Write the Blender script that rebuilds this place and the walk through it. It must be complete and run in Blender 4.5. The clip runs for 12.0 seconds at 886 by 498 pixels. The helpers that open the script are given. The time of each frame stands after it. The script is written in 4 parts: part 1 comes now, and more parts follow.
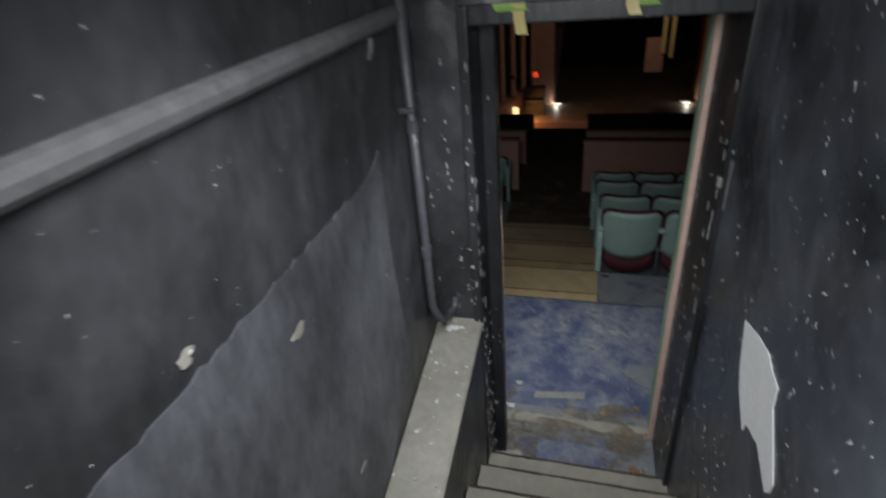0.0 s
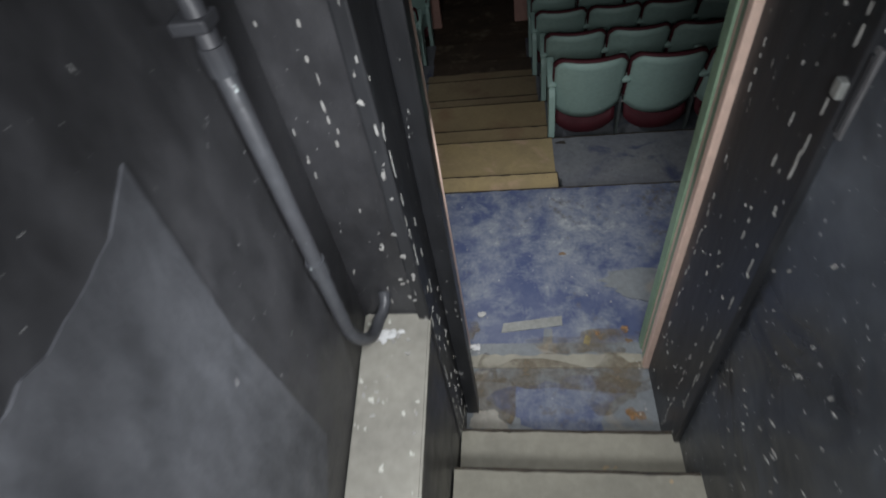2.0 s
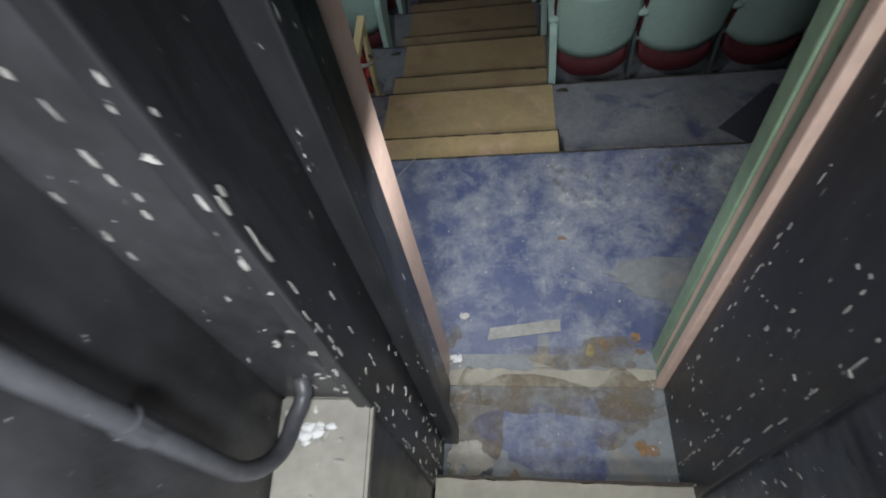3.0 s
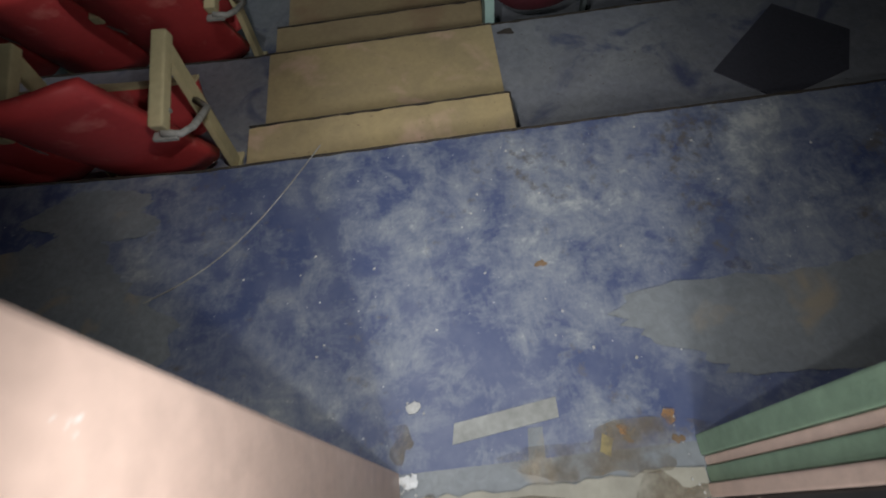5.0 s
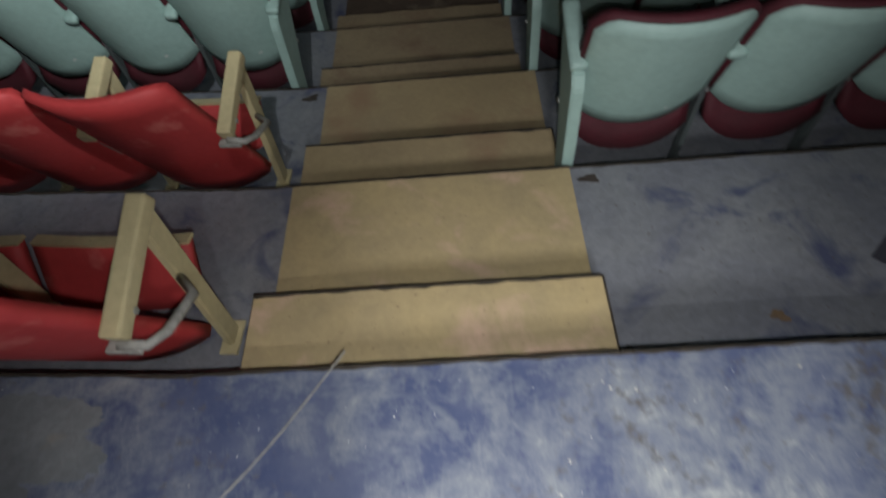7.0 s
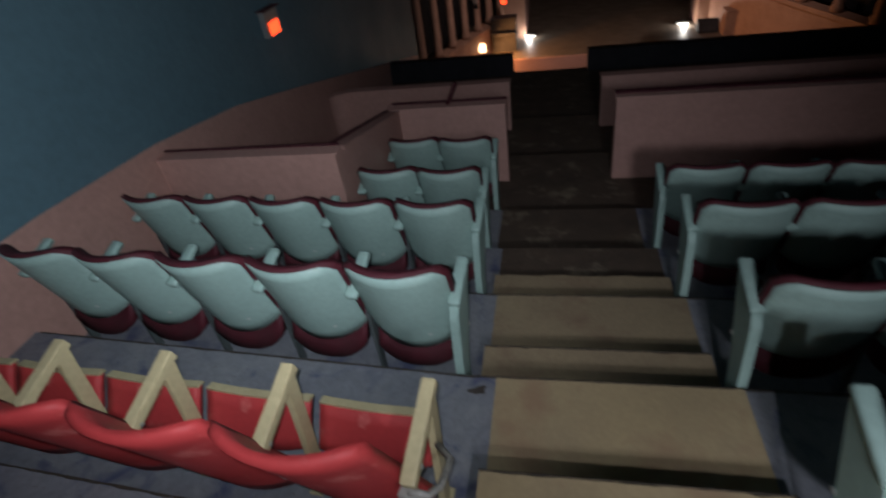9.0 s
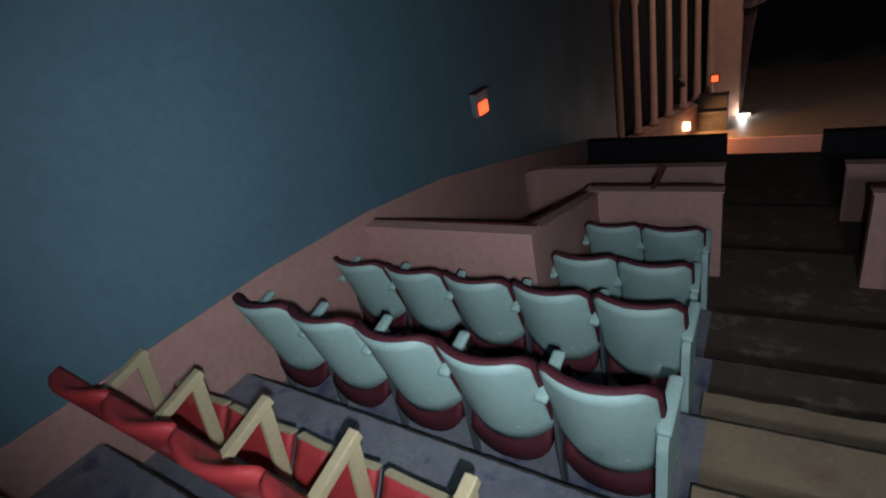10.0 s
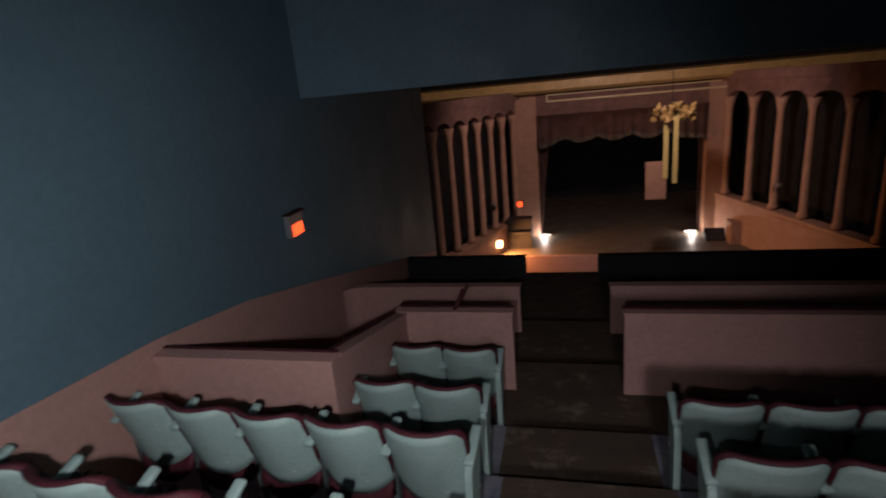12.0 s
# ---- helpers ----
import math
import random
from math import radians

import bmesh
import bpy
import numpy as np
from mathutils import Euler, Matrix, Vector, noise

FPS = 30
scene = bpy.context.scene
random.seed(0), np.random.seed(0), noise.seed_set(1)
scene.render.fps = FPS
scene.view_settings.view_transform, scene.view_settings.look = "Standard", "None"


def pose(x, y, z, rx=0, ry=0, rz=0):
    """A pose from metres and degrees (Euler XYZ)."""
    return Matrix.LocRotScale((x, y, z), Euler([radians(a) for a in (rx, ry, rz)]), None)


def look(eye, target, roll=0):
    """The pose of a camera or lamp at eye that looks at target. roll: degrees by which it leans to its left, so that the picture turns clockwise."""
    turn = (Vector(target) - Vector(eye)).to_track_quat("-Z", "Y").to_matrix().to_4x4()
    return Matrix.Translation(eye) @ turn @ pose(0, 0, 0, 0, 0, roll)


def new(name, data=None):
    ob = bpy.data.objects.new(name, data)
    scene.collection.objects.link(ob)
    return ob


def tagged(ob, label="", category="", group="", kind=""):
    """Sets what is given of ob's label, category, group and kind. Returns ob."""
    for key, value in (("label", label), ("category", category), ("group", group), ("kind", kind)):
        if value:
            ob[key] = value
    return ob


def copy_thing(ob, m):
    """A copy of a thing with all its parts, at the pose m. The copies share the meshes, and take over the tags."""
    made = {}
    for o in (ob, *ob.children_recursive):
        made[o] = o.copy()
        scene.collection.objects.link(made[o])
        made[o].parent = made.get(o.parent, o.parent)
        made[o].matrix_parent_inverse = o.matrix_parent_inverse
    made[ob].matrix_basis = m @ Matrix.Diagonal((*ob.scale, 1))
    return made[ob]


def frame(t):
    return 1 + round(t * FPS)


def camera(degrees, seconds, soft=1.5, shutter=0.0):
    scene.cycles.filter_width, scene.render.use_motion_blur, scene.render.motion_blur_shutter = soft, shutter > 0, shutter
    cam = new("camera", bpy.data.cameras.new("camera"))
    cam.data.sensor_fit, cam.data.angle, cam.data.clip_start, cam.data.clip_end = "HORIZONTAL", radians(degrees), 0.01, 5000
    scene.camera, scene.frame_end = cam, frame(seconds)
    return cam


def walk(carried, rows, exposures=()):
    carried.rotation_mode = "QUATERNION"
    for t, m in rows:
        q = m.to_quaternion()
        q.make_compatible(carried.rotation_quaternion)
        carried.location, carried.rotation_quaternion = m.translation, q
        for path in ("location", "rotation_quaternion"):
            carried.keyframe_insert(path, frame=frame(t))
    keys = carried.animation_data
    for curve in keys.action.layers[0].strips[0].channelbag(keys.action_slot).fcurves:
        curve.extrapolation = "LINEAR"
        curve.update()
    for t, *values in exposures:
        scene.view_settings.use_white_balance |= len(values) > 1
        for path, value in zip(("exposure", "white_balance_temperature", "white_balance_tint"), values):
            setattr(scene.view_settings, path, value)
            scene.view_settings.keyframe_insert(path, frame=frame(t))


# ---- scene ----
cam = camera(79.6, 12.0, soft=1.9, shutter=0.5)
PATH = [
    (0, (-0.057, -3.4, 2.438), (-0.568, -1.744, 1.44), -5.3),
    (0.5, (-0.055, -3.24, 2.372), (-0.363, -1.648, 1.201), -8.1),
    (1, (-0.055, -3.005, 2.333), (-0.333, -1.519, 1.024), -9.7),
    (1.5, (-0.117, -2.801, 2.307), (-0.401, -1.404, 0.904), -10.6),
    (2, (-0.198, -2.481, 2.272), (-0.482, -1.168, 0.79), -11.1),
    (2.5, (-0.197, -2.175, 2.212), (-0.486, -0.935, 0.67), -12.2),
    (3, (-0.158, -1.952, 2.049), (-0.444, -0.849, 0.405), -13.5),
    (3.2, (-0.161, -1.877, 1.952), (-0.46, -0.788, 0.301), -16.2),
    (4.8, (-0.223, -1.256, 1.564), (-0.297, -0.36, -0.223), -11.1),
    (5, (-0.218, -1.218, 1.539), (-0.273, -0.316, -0.245), -10.4),
    (5.5, (-0.166, -1.068, 1.459), (-0.2, -0.165, -0.324), -9.5),
    (6, (-0.156, -0.914, 1.423), (-0.18, 0.01, -0.35), -8.7),
    (6.5, (-0.233, -0.697, 1.316), (-0.271, 0.278, -0.43), -7.9),
    (7, (-0.33, -0.499, 1.297), (-0.425, 0.593, -0.376), -7.8),
    (7.2, (-0.353, -0.414, 1.317), (-0.481, 0.724, -0.323), -7.6),
    (8.8, (-0.707, 0.065, 1.47), (-1.043, 1.601, 0.234), -8.0),
    (9, (-0.746, 0.107, 1.486), (-1.156, 1.67, 0.308), -8.8),
    (9.5, (-0.871, 0.176, 1.515), (-1.691, 1.715, 0.536), -11.8),
    (10, (-0.929, 0.27, 1.517), (-1.947, 1.761, 0.655), -12.3),
    (10.5, (-0.881, 0.335, 1.546), (-1.903, 1.865, 0.76), -11.7),
    (11, (-0.775, 0.355, 1.587), (-1.678, 1.993, 0.878), -9.8),
    (11.5, (-0.701, 0.339, 1.633), (-1.387, 2.107, 0.997), -7.3),
    (12, (-0.64, 0.343, 1.634), (-1.108, 2.201, 1.06), -5.4),
]
walk(cam, [(t, look(e, a, r)) for t, e, a, r in PATH],
     exposures=[(0, -1.4, 6500, 10), (1.0, -1.3, 6500, 10), (2.0, -0.95, 6500, 10), (3.2, -0.55, 6500, 10), (4.8, -0.6, 6600, 10), (5.5, -0.3, 6600, 10), (7.2, -0.02, 6600, 10), (8.8, 0.2, 6200, 14), (9.5, 0.35, 6000, 14), (10.0, 0.5, 5900, 14), (11.0, 0.58, 5900, 15), (11.5, 0.58, 6000, 18), (12, 0.35, 6700, 24)])

# ---- light ----
world = bpy.data.worlds.new("night")
world.use_nodes = True
world.node_tree.nodes["Background"].inputs[0].default_value = (0.5, 0.6, 0.8, 1)
world.node_tree.nodes["Background"].inputs[1].default_value = 0.0005
scene.world = world


def spot(name, eye, target, watts, angle, blend, colour=(1, 1, 1), size=0.01):
    d = bpy.data.lights.new(name, "SPOT")
    d.energy, d.spot_size, d.spot_blend, d.color, d.shadow_soft_size = watts, radians(angle), blend, colour, size
    ob = new(name, d)
    ob.matrix_world = look(eye, target)
    return ob


# the walker's torch, standing at six places along the walk
spot("torch_stairs", (-0.14, -3.16, 2.52), (-0.24, -1.72, 0.40), 235, 142, 1.0, (0.95, 0.97, 1.0), 0.24)
spot("torch_steps", (-0.24, -2.20, 2.02), (-0.34, -1.58, 0.55), 46, 140, 1.0, (0.95, 0.97, 1.0), 0.06)
spot("torch_doorway", (-0.22, -1.31, 1.44), (-0.25, -0.72, 0.0), 32, 125, 1.0, (0.97, 0.98, 1.0), 0.015)
spot("torch_landing", (-0.30, -0.58, 1.30), (-0.22, -0.30, 0.0), 60, 136, 1.0, (0.97, 0.98, 1.0), 0.015)
spot("torch_aisle", (-0.78, 0.12, 1.52), (-3.1, 4.2, 0.1), 134, 106, 1.0, (0.92, 0.97, 1.0), 0.015)
spot("torch_seats", (-0.86, 0.20, 1.40), (-3.5, 2.9, 0.35), 78, 84, 1.0, (0.90, 0.97, 1.0), 0.015)
# lamps of the stage
spot("stage_orange", (-3.15, 19.35, -4.15), (0.5, 20.2, -5.4), 700, 150, 1.0, (1.0, 0.42, 0.12), 0.1)


def point(name, eye, watts, colour, size=0.03):
    d = bpy.data.lights.new(name, "POINT")
    d.energy, d.color, d.shadow_soft_size = watts, colour, size
    ob = new(name, d)
    ob.location = eye
    return ob


point("stage_foot_left", (-1.70, 21.85, -4.48), 28, (1.0, 0.93, 0.8))
point("stage_foot_right", (3.95, 21.85, -4.48), 28, (1.0, 0.93, 0.8))
# added fill light for the stage end, with no fixture behind it
spot("stage_end_fill", (0.8, 14.5, 2.6), (0.8, 22.0, -1.0), 700, 140, 0.6, (1.0, 0.74, 0.62), 0.3)


# ---- materials ----
def material(name, colour, rough=0.6, metal=0.0, second=None, scale=6.0, amount=0.5, fine=60.0, bump=0.15, chips=None,
             chip_scale=25.0, chip_cut=0.68, detail=6.0, sharp=0.25, coords="Object", stretch=(1, 1, 1), emit=None, strength=0.0, lump=0.0, lump_scale=2.5, twist=0.0, chip_soft=0.03, rugged=0.5, specks=None, broken=None):
    m = bpy.data.materials.new(name)
    m.use_nodes = True
    n, l = m.node_tree.nodes, m.node_tree.links
    b = n["Principled BSDF"]
    b.inputs["Roughness"].default_value, b.inputs["Metallic"].default_value = rough, metal
    tc = n.new("ShaderNodeTexCoord")
    mp = n.new("ShaderNodeMapping")
    mp.inputs["Scale"].default_value = stretch
    geo = n.new("ShaderNodeNewGeometry")
    l.new(geo.outputs["Position"] if coords == "World" else tc.outputs["Object"], mp.inputs["Vector"])

    def noise_at(s, d=detail):
        t = n.new("ShaderNodeTexNoise")
        t.inputs["Scale"].default_value, t.inputs["Detail"].default_value = s, d
        t.inputs["Distortion"].default_value = twist
        t.inputs["Roughness"].default_value = rugged
        l.new(mp.outputs["Vector"], t.inputs["Vector"])
        return t.outputs["Fac"]

    def mixed(fac, a, c):
        x = n.new("ShaderNodeMix")
        x.data_type = "RGBA"
        l.new(fac, x.inputs["Factor"])
        for v, sock in ((a, x.inputs["A"]), (c, x.inputs["B"])):
            if isinstance(v, tuple):
                sock.default_value = (*v, 1)
            else:
                l.new(v, sock)
        return x.outputs["Result"]

    def ramp(fac, lo, hi):
        r = n.new("ShaderNodeMapRange")
        r.inputs["From Min"].default_value, r.inputs["From Max"].default_value = lo, hi
        l.new(fac, r.inputs["Value"])
        return r.outputs["Result"]

    second = second or tuple(c * 0.72 for c in colour)
    big = ramp(noise_at(scale), 0.5 - sharp, 0.5 + sharp)
    col = mixed(big, colour, second)
    fin = noise_at(fine, 4.0)
    grain = ramp(fin, 0.2, 0.8)
    dark = n.new("ShaderNodeMix")
    dark.data_type, dark.blend_type = "RGBA", "MULTIPLY"
    dark.inputs["Factor"].default_value = amount
    l.new(col, dark.inputs["A"])
    l.new(grain, dark.inputs["B"])
    col = dark.outputs["Result"]
    if chips:
        c = ramp(noise_at(chip_scale, 3.0 if chip_soft < 0.1 else 9.0), chip_cut, chip_cut + chip_soft)
        col = mixed(c, col, chips)
    if specks:
        col = mixed(ramp(noise_at(70, 2.0), 0.70, 0.73), col, specks)
    l.new(col, b.inputs["Base Color"])
    rr = n.new("ShaderNodeMapRange")
    rr.inputs["To Min"].default_value, rr.inputs["To Max"].default_value = max(rough - 0.12, 0.05), min(rough + 0.12, 1)
    l.new(big, rr.inputs["Value"])
    l.new(rr.outputs["Result"], b.inputs["Roughness"])
    bp = n.new("ShaderNodeBump")
    bp.inputs["Strength"].default_value, bp.inputs["Distance"].default_value = bump, 0.01
    l.new(fin, bp.inputs["Height"])
    last = bp.outputs["Normal"]
    if lump:
        b2 = n.new("ShaderNodeBump")
        b2.inputs["Strength"].default_value, b2.inputs["Distance"].default_value = lump, 0.12
        l.new(noise_at(lump_scale, 3.0), b2.inputs["Height"])
        l.new(last, b2.inputs["Normal"])
        last = b2.outputs["Normal"]
    l.new(last, b.inputs["Normal"])
    if broken:
        l.new(ramp(noise_at(broken, 9.0), 0.38, 0.72), b.inputs["Alpha"])
    if emit:
        b.inputs["Emission Color"].default_value = (*emit, 1)
        b.inputs["Emission Strength"].default_value = strength
    return m


BLACK = material("black_gloss_paint", (0.020, 0.020, 0.022), 0.38, second=(0.076, 0.077, 0.084), scale=2.4, amount=0.4, fine=20, bump=0.25, detail=10,
                 chips=(0.5, 0.51, 0.5), chip_scale=75, chip_cut=0.71, coords="World", lump=0.6, lump_scale=2.0, stretch=(1, 1, 0.7), rugged=0.62, sharp=0.2)
# the pale blue-grey second colour paints smears of sheen on the gloss black
BLACK_RIGHT = material("black_wall_painted_sheen", (0.013, 0.014, 0.017), 0.34, second=(0.105, 0.118, 0.138), scale=2.2, amount=0.35, fine=16, bump=0.15, detail=8,
                       chips=(0.55, 0.56, 0.56), chip_scale=62, chip_cut=0.695, coords="World", lump=0.45, lump_scale=2.2, rugged=0.5, sharp=0.2, twist=0.4)
BLACK_EDGE = material("chipped_black_trim", (0.018, 0.019, 0.022), 0.42, second=(0.042, 0.044, 0.049), scale=4, fine=22, bump=0.3,
                      chips=(0.5, 0.5, 0.48), chip_scale=75, chip_cut=0.69, coords="World", stretch=(1, 1, 0.3))
GREY_PATCH = material("grey_black_paint", (0.155, 0.162, 0.180), 0.55, second=(0.060, 0.063, 0.072), scale=5, amount=0.45, fine=26, detail=10, rugged=0.65, sharp=0.18,
                      bump=0.35, chips=(0.3, 0.3, 0.3), chip_scale=30, chip_cut=0.74, coords="World", stretch=(1, 1, 0.5))
PLASTER = material("white_plaster", (0.75, 0.76, 0.76), 0.85, second=(0.65, 0.66, 0.66), scale=9, amount=0.15, fine=60)
CHIP = material("dusty_chipped_plaster", (0.52, 0.52, 0.50), 0.85, second=(0.33, 0.32, 0.30), scale=30, amount=0.3, fine=60, coords="World")
CONCRETE = material("worn_concrete", (0.37, 0.36, 0.31), 0.75, second=(0.26, 0.25, 0.22), scale=5, amount=0.25, fine=34, bump=0.3,
                    chips=(0.55, 0.55, 0.50), chip_scale=24, chip_cut=0.66, coords="World")
STEP = material("painted_step", (0.36, 0.345, 0.28), 0.7, second=(0.26, 0.25, 0.21), scale=5, amount=0.22, fine=30, bump=0.2, rugged=0.65,
                chips=(0.42, 0.32, 0.2), chip_scale=10, chip_cut=0.68, coords="World")


def worn_floor(name, deep, faded, bare, dusty, dirt):
    """Floor paint rubbed through in broad drifts, brushed scuffs and fine scratches."""
    m = bpy.data.materials.new(name)
    m.use_nodes = True
    n, l = m.node_tree.nodes, m.node_tree.links
    b = n["Principled BSDF"]
    geo = n.new("ShaderNodeNewGeometry")

    def noise_at(scale, detail, rough, twist=0.0, stretch=(1, 1, 1), turn=0.0):
        mp = n.new("ShaderNodeMapping")
        mp.inputs["Scale"].default_value = stretch
        mp.inputs["Rotation"].default_value = (0, 0, radians(turn))
        l.new(geo.outputs["Position"], mp.inputs["Vector"])
        t = n.new("ShaderNodeTexNoise")
        for key, v in (("Scale", scale), ("Detail", detail), ("Roughness", rough), ("Distortion", twist)):
            t.inputs[key].default_value = v
        l.new(mp.outputs["Vector"], t.inputs["Vector"])
        return t.outputs["Fac"]

    def calc(op, a, c):
        x = n.new("ShaderNodeMath")
        x.operation = op
        for v, sock in ((a, x.inputs[0]), (c, x.inputs[1])):
            if isinstance(v, (int, float)):
                sock.default_value = v
            else:
                l.new(v, sock)
        return x.outputs[0]

    def ramp(v, lo, hi):
        r = n.new("ShaderNodeMapRange")
        r.inputs["From Min"].default_value, r.inputs["From Max"].default_value = lo, hi
        l.new(v, r.inputs["Value"])
        return r.outputs["Result"]

    def mixed(fac, a, c):
        x = n.new("ShaderNodeMix")
        x.data_type = "RGBA"
        l.new(fac, x.inputs["Factor"])
        for v, sock in ((a, x.inputs["A"]), (c, x.inputs["B"])):
            if isinstance(v, tuple):
                sock.default_value = (*v, 1)
            else:
                l.new(v, sock)
        return x.outputs["Result"]

    drift = noise_at(1.7, 3, 0.5, 0.3)
    scuff = noise_at(7.5, 12, 0.74, 0.35)
    brush = noise_at(15, 8, 0.72, 2.2, (1.0, 0.45, 1.0), 22)
    sweep = noise_at(19, 8, 0.72, 2.6, (0.5, 1.0, 1.0), 50)
    wear = calc("ADD", calc("MULTIPLY", drift, 0.30), calc("ADD", calc("MULTIPLY", scuff, 0.46), calc("ADD", calc("MULTIPLY", brush, 0.13), calc("MULTIPLY", sweep, 0.11))))
    paint = mixed(ramp(noise_at(3.2, 8, 0.65), 0.40, 0.62), deep, faded)
    col = mixed(ramp(wear, 0.455, 0.60), paint, bare)
    col = mixed(ramp(wear, 0.56, 0.70), col, dusty)
    col = mixed(ramp(calc("MULTIPLY", noise_at(2.3, 6, 0.6), noise_at(21, 5, 0.7)), 0.31, 0.40), col, dirt)
    col = mixed(ramp(noise_at(74, 2, 0.5), 0.74, 0.77), col, (0.66, 0.66, 0.63))
    l.new(col, b.inputs["Base Color"])
    rr = n.new("ShaderNodeMapRange")
    rr.inputs["To Min"].default_value, rr.inputs["To Max"].default_value = 0.42, 0.72
    l.new(wear, rr.inputs["Value"])
    l.new(rr.outputs["Result"], b.inputs["Roughness"])
    bp = n.new("ShaderNodeBump")
    bp.inputs["Strength"].default_value, bp.inputs["Distance"].default_value = 0.3, 0.006
    l.new(scuff, bp.inputs["Height"])
    l.new(bp.outputs["Normal"], b.inputs["Normal"])
    return m


BLUE_FLOOR = worn_floor("worn_blue_floor", (0.050, 0.070, 0.155), (0.105, 0.125, 0.20), (0.255, 0.280, 0.300), (0.47, 0.475, 0.46), (0.11, 0.105, 0.11))
GREY_FLOOR = material("grey_blue_floor", (0.27, 0.28, 0.30), 0.6, second=(0.19, 0.20, 0.24), scale=3.2, amount=0.35, fine=30, bump=0.25, rugged=0.62,
                      chips=(0.075, 0.085, 0.15), chip_scale=4.0, chip_cut=0.545, coords="World", detail=10, sharp=0.2, twist=0.6, chip_soft=0.12, specks=(0.10, 0.08, 0.07))
BARE_GREY = material("bare_grey_paint", (0.24, 0.26, 0.27), 0.6, second=(0.16, 0.18, 0.20), scale=4, amount=0.3, fine=40, bump=0.2,
                     chips=(0.26, 0.23, 0.18), chip_scale=5, chip_cut=0.58, coords="World", chip_soft=0.12, twist=0.6)
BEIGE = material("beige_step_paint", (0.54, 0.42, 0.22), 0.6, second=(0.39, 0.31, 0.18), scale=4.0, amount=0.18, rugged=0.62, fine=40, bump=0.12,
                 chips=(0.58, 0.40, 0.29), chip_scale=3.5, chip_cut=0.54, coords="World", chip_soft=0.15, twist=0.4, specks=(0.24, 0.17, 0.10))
BEIGE_MID = material("mid_beige_paint", (0.46, 0.36, 0.20), 0.65, second=(0.35, 0.27, 0.16), scale=3, amount=0.2, fine=40, bump=0.15, rugged=0.62,
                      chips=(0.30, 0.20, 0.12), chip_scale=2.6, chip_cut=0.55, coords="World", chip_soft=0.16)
BEIGE_DEEP = material("deep_beige_paint", (0.37, 0.29, 0.175), 0.7, second=(0.25, 0.19, 0.12), scale=3, amount=0.25, fine=40, bump=0.18, rugged=0.65,
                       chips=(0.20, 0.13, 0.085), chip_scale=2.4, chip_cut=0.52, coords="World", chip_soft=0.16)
RAIL = material("dull_grey_rail_paint", (0.16, 0.16, 0.165), 0.6, second=(0.10, 0.10, 0.105), scale=9, amount=0.35, fine=40, bump=0.2, coords="World")
BROWN = material("brown_aisle_carpet", (0.13, 0.09, 0.06), 0.9, second=(0.075, 0.052, 0.038), scale=3, amount=0.5, fine=70, bump=0.4,
                 chips=(0.20, 0.16, 0.11), chip_scale=3.5, chip_cut=0.56, chip_soft=0.14, rugged=0.65, coords="World")
PINK = material("pink_wall_paint", (0.57, 0.335, 0.28), 0.6, second=(0.50, 0.29, 0.245), scale=1.6, amount=0.2, fine=22, bump=0.12,
                coords="World")
PINK_JAMB = material("pink_jamb_paint", (0.72, 0.54, 0.45), 0.5, second=(0.66, 0.48, 0.40), scale=5, amount=0.2, fine=30, bump=0.15,
                     chips=(0.75, 0.72, 0.68), chip_scale=30, chip_cut=0.73, coords="World")
GREEN_JAMB = material("green_jamb_paint", (0.26, 0.38, 0.26), 0.5, second=(0.2, 0.3, 0.21), scale=5, amount=0.25, fine=30, bump=0.2,
                      chips=(0.05, 0.06, 0.05), chip_scale=12, chip_cut=0.70, coords="World")
BLUE_WALL = material("teal_wall_paint", (0.125, 0.225, 0.275), 0.6, second=(0.105, 0.195, 0.24), scale=1.2, amount=0.2, fine=16, bump=0.12,
                     coords="World")
MINT = material("mint_steel_paint", (0.36, 0.52, 0.47), 0.58, second=(0.32, 0.47, 0.43), scale=5, amount=0.18, fine=35, bump=0.06,
                chips=(0.60, 0.62, 0.58), chip_scale=15, chip_cut=0.77)
DARK_LEG = material("dark_grey_steel_paint", (0.10, 0.12, 0.12), 0.5, scale=8, amount=0.2)
MAROON = material("maroon_upholstery", (0.10, 0.012, 0.022), 0.75, second=(0.065, 0.01, 0.016), scale=7, amount=0.35, fine=90, bump=0.2)
RED = material("red_plastic", (0.52, 0.05, 0.05), 0.62, second=(0.44, 0.04, 0.042), scale=4, amount=0.15, fine=40, bump=0.08, chips=(0.56, 0.13, 0.115), chip_scale=9, chip_cut=0.6, chip_soft=0.12)
CREAM = material("cream_paint", (0.58, 0.50, 0.29), 0.45, second=(0.50, 0.43, 0.25), scale=6, amount=0.2, fine=40, bump=0.08,
                 chips=(0.3, 0.25, 0.15), chip_scale=20, chip_cut=0.74)
STEEL = material("grey_steel", (0.5, 0.52, 0.5), 0.4, 0.6, scale=10, amount=0.2, fine=60)
PIPE = material("grey_black_painted_pipe", (0.085, 0.09, 0.10), 0.4, second=(0.06, 0.062, 0.07), scale=9, amount=0.3, fine=40, bump=0.2,
                chips=(0.45, 0.5, 0.5), chip_scale=22, chip_cut=0.72, coords="World")
MAT = material("dark_rubber_mat", (0.05, 0.05, 0.065), 0.8, second=(0.05, 0.05, 0.07), scale=5, amount=0.3, fine=80, bump=0.3)
DARK = material("near_black", (0.012, 0.011, 0.013), 0.9, scale=4, amount=0.4, fine=40)
DARK_BLUE = material("blue_black", (0.012, 0.013, 0.020), 0.7, scale=4, amount=0.4, fine=40, coords="World")
